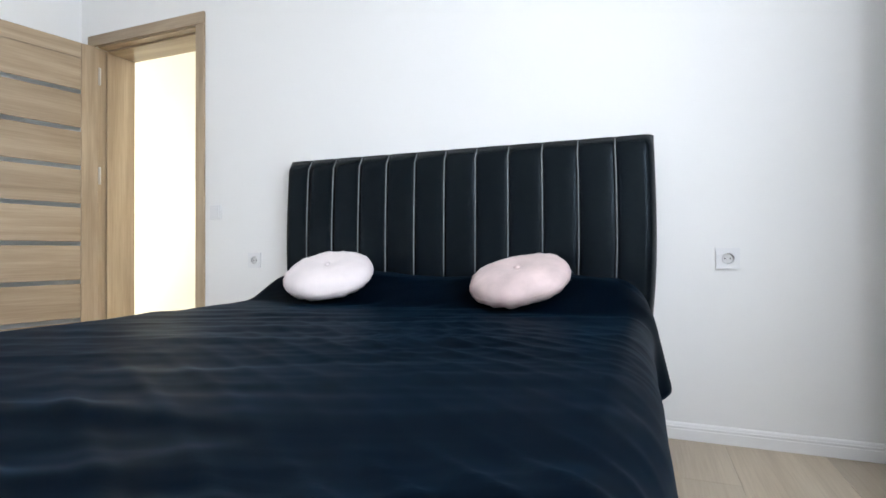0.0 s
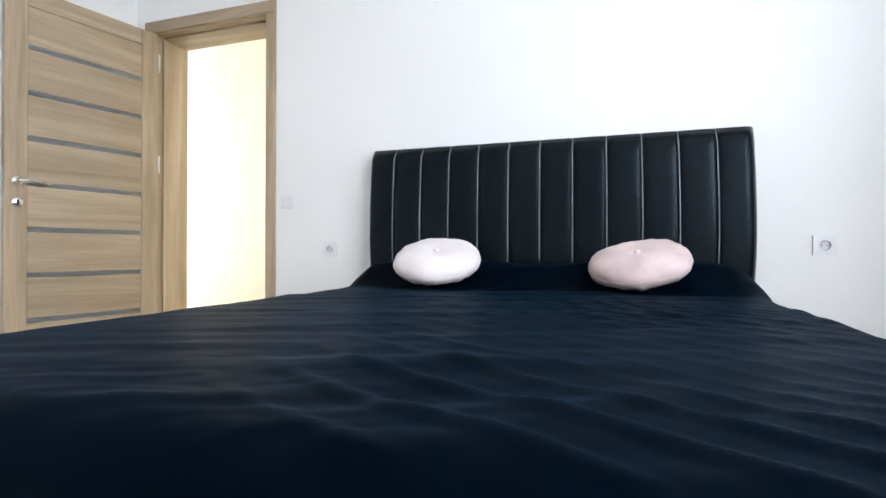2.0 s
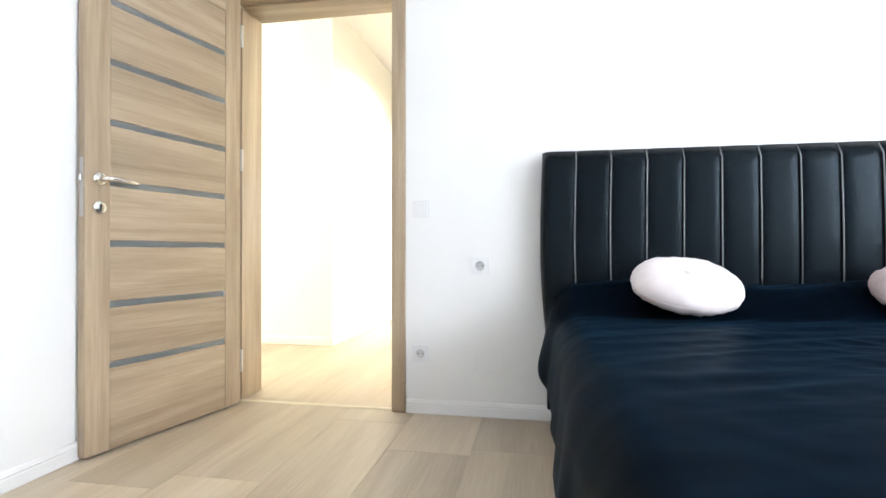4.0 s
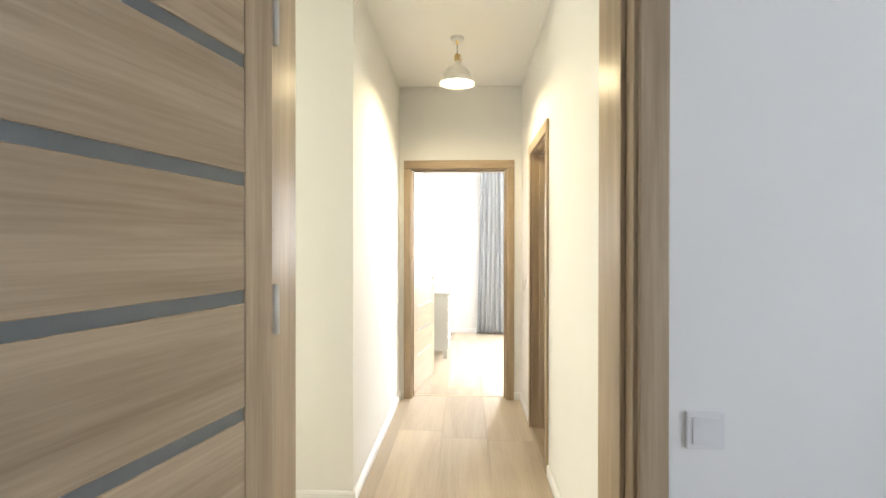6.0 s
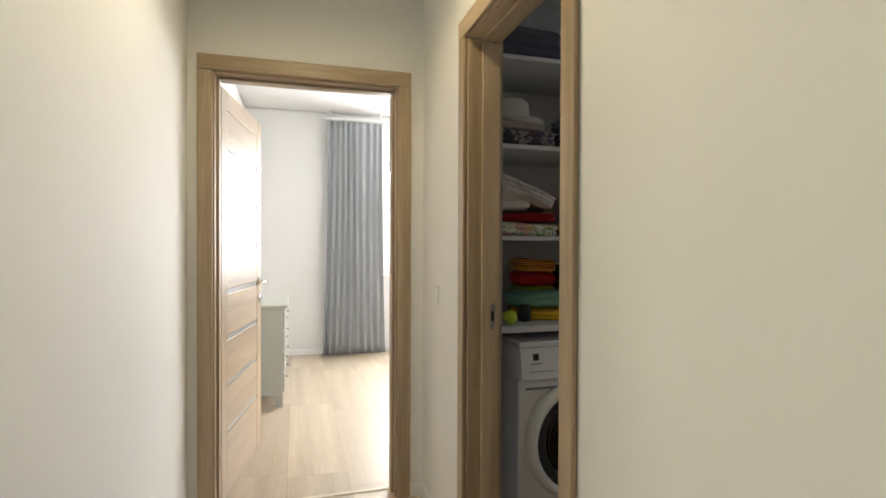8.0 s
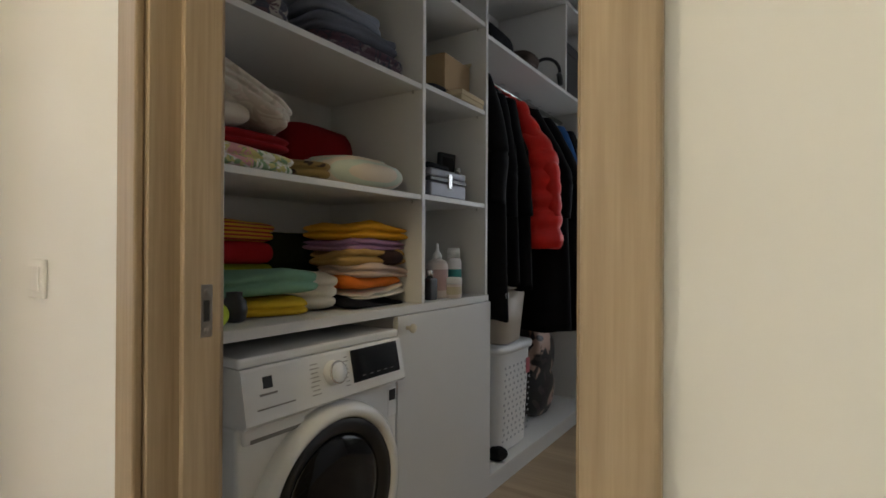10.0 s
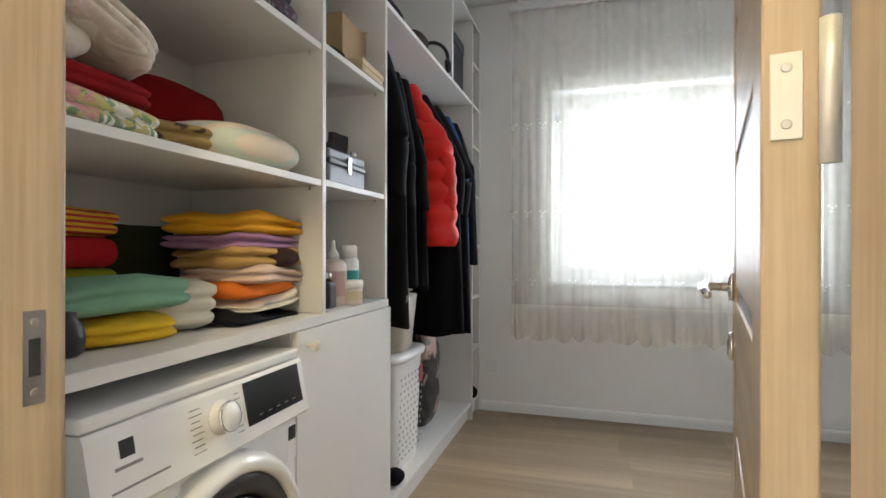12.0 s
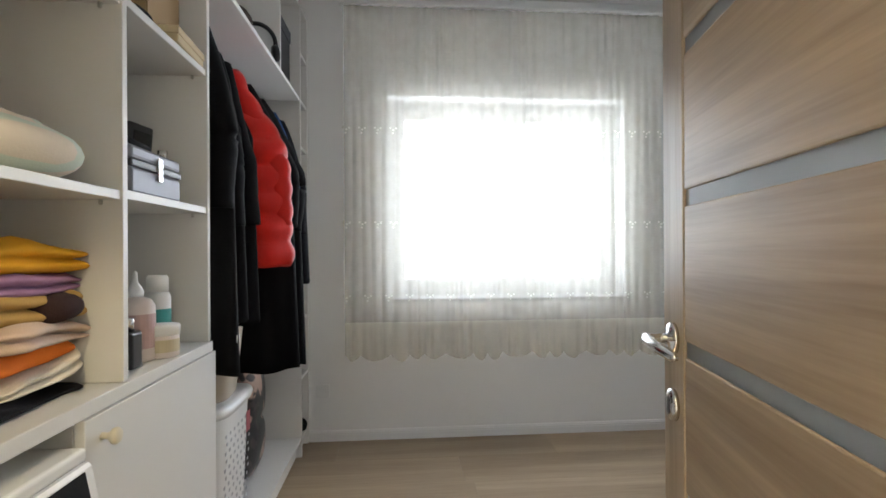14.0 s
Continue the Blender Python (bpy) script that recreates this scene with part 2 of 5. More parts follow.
def tube(points, radius, n=10, bm=None):
    """A round bar along points; radius: one number, or one a point."""
    bm = bm or bmesh.new()
    pts = [Vector(p) for p in points]
    radii = radius if isinstance(radius, (list, tuple)) else [radius] * len(pts)
    rings = []
    for k, p in enumerate(pts):
        d = (pts[min(k + 1, len(pts) - 1)] - pts[max(k - 1, 0)]).normalized()
        q = d.to_track_quat("Z", "Y")
        rings.append([p + q @ Vector((radii[k] * math.cos(2 * math.pi * a / n), radii[k] * math.sin(2 * math.pi * a / n), 0)) for a in range(n)])
    add_rings(bm, rings)
    bmesh.ops.recalc_face_normals(bm, faces=bm.faces)
    return bm


def extrude_profile(profile, place):
    """Sweeps a closed outline of (u, v) pairs between two ends: place(u, v, 0 or 1) gives the points."""
    bm = bmesh.new()
    add_rings(bm, [[place(u, v, s) for u, v in profile] for s in (0, 1)])
    bmesh.ops.recalc_face_normals(bm, faces=bm.faces)
    return bm


def sq(t, n):
    return math.copysign(abs(t) ** (2.0 / n), t)


def soft_slab(w, d, h, layers=1, wob=0.006, seed=0, power=5.0, n=56, dome=0.3, bite=0.012):
    """A folded, stuffed piece of cloth: rounded in plan, with a bulge for each fold on its rim. Base at z = 0, middle at the origin."""
    bm, rings = bmesh.new(), []
    steps = 6
    for k in range(layers * steps + 1):
        t = k / (layers * steps)
        f = (k % steps) / steps if k < layers * steps else 1.0
        inset = bite * (1 - math.sin(math.pi * f) ** 0.6)
        rings.append((inset, h * (0.08 + 0.84 * t)))
    cap = [(0.35, 0.0), (0.15, 0.01), (0.03, 0.03)]
    full = [(min(w, d) * c * 0.5 + bite, h * z) for c, z in cap[:2]] + rings
    full += [(bite + min(w, d) * 0.06, h * 0.975), (min(w, d) * 0.2, h * (1 + 0.12 * dome)), (min(w, d) * 0.42, h * (1 + 0.2 * dome))]
    off = Vector((seed * 3.1, seed * 1.7, seed * 0.9))
    out = []
    for inset, z in full:
        ring = []
        for k in range(n):
            a = 2 * math.pi * k / n
            p = Vector(((w / 2 - inset) * sq(math.cos(a), power), (d / 2 - inset) * sq(math.sin(a), power), z))
            q = noise.noise_vector(p * 6 + off) * wob * 1.5 + noise.noise_vector(Vector((p.x * 16, p.y * 16, p.z * 40)) + off) * wob * 0.45
            q.z *= min(1.0, z / h + 0.05)
            ring.append(p + q)
        out.append(ring)
    add_rings(bm, out)
    bmesh.ops.recalc_face_normals(bm, faces=bm.faces)
    return bm


def panel_with_holes(axis, p0, p1, a0, a1, z0, z1, holes):
    """A wall between p0 and p1 on one axis, from a0 to a1 along the other, with openings (a, b, bottom, top)."""
    bm = bmesh.new()

    def put(a, b, lo, hi):
        if b - a > 1e-4 and hi - lo > 1e-4:
            add_box(bm, *((p0, p1, a, b) if axis == "x" else (a, b, p0, p1)), lo, hi)

    at = a0
    for a, b, lo, hi in sorted(holes):
        put(at, a, z0, z1)
        put(a, b, z0, lo)
        put(a, b, hi, z1)
        at = b
    put(at, a1, z0, z1)
    return bm


def wall(name, axis, p0, p1, a0, a1, holes=(), label="smooth white painted plaster wall"):
    return tagged(part(name, panel_with_holes(axis, p0, p1, a0, a1, -0.05, CEIL, holes), WALL), label, "wall", kind="structure")

# ---------------------------------------------------------------- the shell
# bedroom: x -0.2..4.2, y -3.7..0; hall: x -0.17..0.92, y 0.25..3.47, with an arm to the west;
# closet: x 1.05..4.15, y 0.5..3.47; second bedroom: x -0.25..3.4, y 3.6..7.05
DOOR_TOP = 2.06
wall("wall_headboard", "y", 0.0, 0.25, -2.6, 4.45, [(-0.071, 0.813, -0.05, DOOR_TOP + 0.015)])
wall("wall_bedroom_west", "x", -0.35, -0.2, -3.7, 0.0)
wall("wall_bedroom_south", "y", -3.85, -3.7, -0.35, 4.45)
wall("wall_bedroom_east", "x", 4.2, 4.45, -3.7, 0.0, [(-3.52, -1.22, 0.85, 2.45)])
wall("wall_hall_west", "x", -0.32, -0.172, 1.576, 3.475)
wall("wall_hall_arm_north", "y", 1.576, 1.726, -2.6, -0.32)
wall("wall_hall_arm_end", "x", -2.75, -2.6, 0.25, 1.726, [(0.42, 1.42, 0.3, 2.3)])
wall("wall_hall_east", "x", 0.924, 1.055, 0.25, 3.475, [(2.025, 2.797, -0.05, DOOR_TOP + 0.015)])
wall("wall_hall_north", "y", 3.475, 3.60, -0.4, 4.40, [(-0.081, 0.807, -0.05, DOOR_TOP + 0.015)])
wall("wall_closet_south", "y", 0.35, 0.5, 1.055, 4.40)
wall("wall_closet_east", "x", 4.15, 4.40, 0.5, 3.475, [(0.95, 2.50, 0.885, 2.165)])
wall("wall_room_west", "x", -0.4, -0.25, 3.60, 7.05)
wall("wall_room_north", "y", 7.05, 7.30, -0.4, 3.55, [(1.28, 2.95, 0.91, 2.40)])
wall("wall_room_east", "x", 3.4, 3.55, 3.60, 7.05)
for n, (x0, x1, y0, y1) in enumerate(((-0.35, 4.45, -3.85, 0.25), (-2.75, 1.055, 0.25, 3.475), (1.055, 4.40, 0.25, 3.475), (-0.4, 3.55, 3.475, 7.3))):
    tagged(part("ceiling" if not n else "ceiling_%d" % n, box(x0, x1, y0, y1, CEIL + 0.002 * n, CEIL + 0.15), CEILING), "flat white painted ceiling", "ceiling", kind="structure")
tagged(part("ground", box(-3000, 3000, -3000, 3000, -3.6, -3.4), GROUND), "dull ground outside the building", "ground", kind="structure")


def door_frame(name, m, width, depth, label, top=DOOR_TOP, strike=False):
    """Jambs, head and casings round an opening that runs from x = 0 to width and y = 0 to depth of m."""
    ob = thing(name, m, label, "door frame", kind="structure")
    j, c, t = 0.022, 0.078, 0.016
    for side, x in (("left", 0.0), ("right", width)):
        s = -1 if side == "left" else 1
        x0, x1 = sorted((x, x + s * j))
        part("jamb", box(x0, x1, 0.001, depth - 0.001, 0.0, top, 0.002, 1), OAK_Z, ob)
        x0, x1 = sorted((x - s * 0.0125, x))
        part("stop", box(x0, x1, 0.055, depth - 0.003, 0.0, top - 0.0125, 0.002, 1), OAK_Z, ob)
        x0, x1 = sorted((x + s * 0.008, x + s * (c - 0.006)))
        part("casing", box(x0, x1, -t, -0.0005, 0.0, top + 0.006, 0.004, 2), OAK_Z, ob)
        part("casing", box(x0, x1, depth + 0.0005, depth + t, 0.0, top + 0.006, 0.004, 2), OAK_Z, ob)
    part("head", box(0, width, 0.001, depth - 0.001, top, top + j, 0.002, 1), OAK_X, ob)
    part("stop", box(0.013, width - 0.013, 0.055, depth - 0.003, top - 0.0125, top, 0.002, 1), OAK_X, ob)
    for y0, y1 in ((-t - 0.001, -0.0005), (depth + 0.0005, depth + t + 0.001)):
        part("head_casing", box(-c + 0.006, width + c - 0.006, y0, y1, top + 0.007, top + c, 0.004, 2), OAK_X, ob)
    return ob


def lever(parent, x, y, z, s, way):
    """A lever handle with its round plates, on the face towards s * y; the lever points along way * x."""
    base = Matrix.Translation((x, y, z)) @ Matrix.Rotation(radians(90 * s), 4, "X")
    part("rosette", lathe([(0.0255, 0), (0.0255, 0.006), (0.022, 0.009), (0.010, 0.010), (0.010, 0.012)], 28, base), CHROME, parent, smooth=True)
    y2 = y - s * 0.048
    pts = [(x, y, z), (x, y - s * 0.03, z), (x + way * 0.004, y2 + s * 0.004, z), (x + way * 0.02, y2, z), (x + way * 0.07, y2, z - 0.002), (x + way * 0.125, y2 + s * 0.006, z - 0.006), (x + way * 0.132, y2 + s * 0.008, z - 0.006)]
    part("door_handle", tube(pts, [0.008, 0.008, 0.0095, 0.0095, 0.0085, 0.007, 0.004], 12), CHROME, parent, "curved chrome lever handle", True)
    lock = Matrix.Translation((x, y, z - 0.108)) @ Matrix.Rotation(radians(90 * s), 4, "X")
    ros = part("lock_rosette", lathe([(0.0255, 0), (0.0255, 0.006), (0.022, 0.009), (0.001, 0.0095)], 28, lock), CHROME, parent, smooth=True)
    y3 = sorted((y - s * 0.0095, y - s * 0.0105))
    part("keyhole", box(x - 0.004, x + 0.004, *y3, z - 0.122, z - 0.096), BLACK_PLASTIC, ros)


def door_leaf(name, m, width, label, swing):
    """A panelled leaf: hinge edge at x = 0, lock edge at x = width, thickness from y = 0 to 0.04. swing: which way the far face lies."""
    ob = thing(name, m, label, "door", kind="structure")
    h0, h1, th = 0.01, 2.04, 0.040
    st = 0.095
    part("stile", box(0, st, 0, th, h0, h1, 0.0025, 2), OAK_Z, ob)
    part("stile", box(width - st, width, 0, th, h0, h1, 0.0025, 2), OAK_Z, ob)
    levels = [0.334 + 0.2337 * k for k in range(7)]
    edges = [h0] + levels + [1.945]
    for k in range(8):
        lo = edges[k] + (0.0125 if k else 0)
        hi = edges[k + 1] - (0.0125 if k < 7 else 0.001)
        part("plank", box(st + 0.0008, width - st - 0.0008, 0.0015, th - 0.0015, lo, hi, 0.0025, 2), OAK_X, ob)
    part("top_rail", box(st + 0.0008, width - st - 0.0008, 0.0004, th - 0.0004, 1.946, h1, 0.0025, 2), OAK_X, ob)
    for z in levels:
        part("glass_strip", box(st + 0.0008, width - st - 0.0008, 0.005, th - 0.005, z - 0.0124, z + 0.0124), STRIP, ob, "frosted grey glass strip")
    lever(ob, width - 0.052, 0.0, 1.045, 1, -1)
    lever(ob, width - 0.052, th, 1.045, -1, -1)
    plate = part("lock_plate", box(width, width + 0.0015, 0.010, 0.030, 0.90, 1.12, 0.0006, 1), STEEL, ob)
    part("latch", box(width + 0.0015, width + 0.011, 0.014, 0.026, 1.033, 1.06, 0.003, 2), STEEL, plate)
    for z in (0.22, 1.232, 1.86):
        hy = th + 0.004 if swing > 0 else -0.004
        hinge = part("hinge", tube([(-0.006, hy, z - 0.054), (-0.006, hy, z + 0.054)], 0.0072, 10), HINGE, ob, smooth=True)
        part("hinge_leaf", box(-0.0025, -0.0005, 0.012, 0.034, z - 0.034, z + 0.034, 0.0008, 1), HINGE, hinge)
        for dz in (-0.022, 0.022):
            part("screw", lathe([(0.004, 0), (0.0035, 0.0008), (0.001, 0.001)], 10, pose(-0.0025, 0.023, z + dz, 0, -90)), STEEL, hinge)
    return ob


# bedroom door, swung into the bedroom past a right angle
door_frame("door_frame_1", pose(-0.048, 0.0, 0), 0.838, 0.25, "oak-look door frame round the bedroom doorway")
ang = math.degrees(math.atan2(-0.742, -0.155))
door_leaf("door_1", pose(-0.031, -0.026, 0, 0, 0, ang), 0.765, "light oak panelled door with frosted grey strips, standing open", 1)
# second bedroom door, swung away from the hall
door_frame("door_frame_2", pose(-0.058, 3.475, 0), 0.842, 0.125, "oak-look door frame at the end of the hall")
door_leaf("door_2", pose(-0.046, 3.618, 0, 0, 0, 80.4), 0.79, "light oak panelled door standing open into a bright room", 1)
# closet door, swung into the closet
door_frame("door_frame_3", pose(0.924, 2.774, 0, 0, 0, -90), 0.726, 0.131, "oak-look door frame of the dressing room")
door_leaf("door_3", pose(1.100, 2.059, 0, 0, 0, -11.3), 0.645, "oak panelled door with pale strips, standing open", -1)
plate = thing("strike_plate", pose(1.022, 2.774, 0.957), "zinc steel strike plate screwed to the door jamb", "strike plate")
part("plate", panel_with_holes("y", -0.0135, -0.012, -0.011, 0.011, 0, 0.094, [(-0.006, 0.006, 0.028, 0.066)]), STEEL, plate)
part("recess", box(-0.006, 0.006, -0.0128, -0.0122, 0.028, 0.066), RUBBER, plate)
for z in (0.012, 0.082):
    part("screw", lathe([(0.0045, 0), (0.004, 0.001), (0.001, 0.0014)], 12, pose(0, -0.0135, z, 90)), STEEL, plate)


def threshold(name, x0, x1, y0, y1):
    prof = [(-0.5, 0), (-0.42, 0.003), (-0.15, 0.005), (0.15, 0.005), (0.42, 0.003), (0.5, 0)]
    if x1 - x0 > y1 - y0:
        bm = extrude_profile(prof, lambda u, v, s: Vector((x0 if s == 0 else x1, (y0 + y1) / 2 + u * (y1 - y0), v + 0.0005)))
    else:
        bm = extrude_profile(prof, lambda u, v, s: Vector(((x0 + x1) / 2 + u * (x1 - x0), y0 if s == 0 else y1, v + 0.0005)))
    return tagged(part(name, bm, CREAM_METAL), "narrow pale threshold strip in the doorway", "threshold strip", kind="structure")


threshold("threshold_1", -0.02, 0.788, 0.012, 0.045)
threshold("threshold_2", -0.036, 0.766, 3.565, 3.595)
threshold("threshold_3", 1.02, 1.05, 2.050, 2.772)

SKIRT = [(0, 0), (0.014, 0), (0.014, 0.040), (0.0125, 0.043), (0.0125, 0.046), (0.014, 0.048), (0.014, 0.052), (0.011, 0.055), (0.011, 0.058), (0.009, 0.062), (0.006, 0.065), (0, 0.066)]


def skirting(a, b, out):
    """A grooved skirting board from a to b on the floor; out: the way into the room."""
    a, b, o = Vector((*a, 0.0)), Vector((*b, 0.0)), Vector((*out, 0.0))
    bm = extrude_profile(SKIRT, lambda u, v, s: (a if s == 0 else b) + o * (u + 0.0005) + Vector((0, 0, v + 0.001)))
    return tagged(part("baseboard", bm, WHITE_TRIM), "white grooved baseboard along the wall", "baseboard", kind="structure")


skirting((0.868, 0), (4.19, 0), (0, -1))
skirting((-0.2, -0.03), (-0.2, -3.7), (1, 0))
skirting((-0.2, -3.7), (4.19, -3.7), (0, 1))
skirting((4.2, -3.69), (4.2, -0.015), (-1, 0))
skirting((-0.172, 1.562), (-0.172, 3.46), (1, 0))
skirting((-2.6, 1.576), (-0.158, 1.576), (0, -1))
skirting((-0.172, 3.475), (-0.115, 3.475), (0, -1))
skirting((0.845, 3.475), (0.924, 3.475), (0, -1))
skirting((0.924, 0.27), (0.924, 1.96), (-1, 0))
skirting((0.924, 2.852), (0.924, 3.46), (-1, 0))
skirting((4.15, 0.5), (4.15, 2.98), (-1, 0))
skirting((-0.25, 7.05), (3.4, 7.05), (0, -1))
skirting((-0.25, 3.62), (-0.25, 7.04), (1, 0))


def window(name, m, w, h, sashes, label, depth=0.07):
    """A plastic window: outer frame, sashes with panes and handles, in the plane y = 0 of m, from x = 0 to w."""
    ob = thing(name, m, label, "window", kind="structure")
    fr = bmesh.new()
    for x0, x1, z0, z1 in ((0, w, 0, 0.055), (0, w, h - 0.055, h), (0, 0.055, 0.055, h - 0.055), (w - 0.055, w, 0.055, h - 0.055)):
        add_box(fr, x0, x1, 0, depth, z0, z1, 0.004, 1)
    part("window_frame", fr, WHITE_PLASTIC, ob)
    at = [0.045 + (w - 0.09) * f for f in sashes]
    for a, b in zip(at, at[1:]):
        s = bmesh.new()
        for x0, x1, z0, z1 in ((a, b, 0.045, 0.115), (a, b, h - 0.115, h - 0.045), (a, a + 0.07, 0.115, h - 0.115), (b - 0.07, b, 0.115, h - 0.115)):
            add_box(s, x0 + 0.002, x1 - 0.002, -0.015, depth - 0.02, z0, z1, 0.006, 2)
        sash = part("sash", s, WHITE_PLASTIC, ob)
        pane = part("pane", box(a + 0.066, b - 0.066, 0.015, 0.021, 0.11, h - 0.11), PANE, sash)
        pane.visible_shadow = False
        part("window_handle", tube([(b - 0.035, -0.015, h / 2), (b - 0.035, -0.05, h / 2), (b - 0.035, -0.055, h / 2 - 0.02), (b - 0.035, -0.055, h / 2 - 0.12)], 0.009, 8), WHITE_PLASTIC, sash, smooth=True)
    part("window_sill", box(-0.04, w + 0.04, -0.17, 0.0, -0.03, -0.002, 0.006, 2), WHITE_PLASTIC, ob)
    return ob


window("window_1", pose(4.30, -1.22, 0.85, 0, 0, -90), 2.30, 1.60, (0, 0.5, 1.0), "white plastic window of the bedroom")
window("window_2", pose(4.32, 2.50, 0.885, 0, 0, -90), 1.55, 1.28, (0, 0.56, 1.0), "white two-part plastic window behind a sheer curtain")
# unseen opening added round the hall arm's fill lamp
window("unseen_window_4", pose(-2.68, 0.42, 0.3, 0, 0, 90), 1.0, 2.0, (0, 1.0), "unseen tall window added for the fill light at the hall arm's end")
window("window_3", pose(1.28, 7.18, 0.91), 1.67, 1.49, (0, 0.5, 1.0), "white plastic window of the bright second bedroom")


# ---------------------------------------------------------------- bedroom things
BX0, BX1 = 1.505, 3.254
bed = thing("bed", pose(2.38, -1.1, 0), "double bed with a channelled black leatherette headboard", "bed")


def at_bed(bm):
    bmesh.ops.translate(bm, verts=bm.verts, vec=(-2.38, 1.1, 0))
    return bm


def headboard():
    board = part("headboard", at_bed(box(BX0 + 0.02, BX1 - 0.02, -0.05, -0.006, 0.06, 1.175, 0.01, 2)), LEATHER, bed, "black channelled leatherette headboard")
    count, mid = 12, (BX0 + BX1) / 2
    w = (BX1 - BX0) / count

    def barrel(x, z):
        return mid + (x - mid) * (1 + 0.012 * math.sin(math.pi * min(1.0, max(0.0, (z - 0.4) / 0.8))) - 0.022 * max(0.0, (0.78 - z) / 0.45) ** 2)

    for k in range(count):
        x0, bm, rings = BX0 + k * w, bmesh.new(), []
        for j in range(25):
            t = j / 24
            z = 0.12 + 1.092 * t
            roll = max(0.0, (t - 0.96) / 0.04)
            deep = 1 - 0.30 * roll ** 2
            ring = []
            for i in range(13):
                u = i / 12
                edge = (2 * u - 1) ** 4
                end = 0.0
                if k == 0:
                    end = max(0.0, (0.30 - u) / 0.30) ** 3
                if k == count - 1:
                    end = max(0.0, (u - 0.70) / 0.30) ** 3
                front = -(0.099 + 0.008 * (1 - edge) - 0.040 * end + 0.010 * math.sin(math.pi * t)) * deep - 0.012 * (1 - deep)
                front += 0.0005 * noise.noise(Vector((x0 * 3 + u, z * 3, 3.3)))
                ring.append((barrel(x0 + 0.001 + u * (w - 0.002), z), front, z))
            ring += [(barrel(x0 + w - 0.001, z), -0.045, z), (barrel(x0 + 0.001, z), -0.045, z)]
            rings.append(ring)
        add_rings(bm, rings)
        bmesh.ops.recalc_face_normals(bm, faces=bm.faces)
        part("channel", at_bed(bm), LEATHER, board, smooth=True)
        if k:
            pts = [(barrel(x0, 0.12 + 1.085 * t), -(0.1005 + 0.010 * math.sin(math.pi * t)) * (1 - 0.28 * max(0, (t - 0.96) / 0.04) ** 2) - 0.0045, 0.12 + 1.085 * t) for t in [j / 24 for j in range(25)]]
            part("piping", at_bed(tube(pts, 0.0030, 8)), PIPING, board, smooth=True)


headboard()
part("bed_base", at_bed(box(1.575, 3.185, -2.08, -0.13, 0.045, 0.33, 0.015, 3)), BASE_GREY, bed, "grey upholstered bed base")
part("mattress", at_bed(box(1.57, 3.19, -2.10, -0.13, 0.332, 0.495, 0.05, 5)), MATTRESS, bed, smooth=True)
for x in (1.65, 3.11):
    for y in (-1.98, -0.25):
        part("leg", at_bed(lathe([(0.022, 0.0), (0.024, 0.01), (0.028, 0.048)], 16, pose(x, y, 0))), BLACK_PLASTIC, bed)


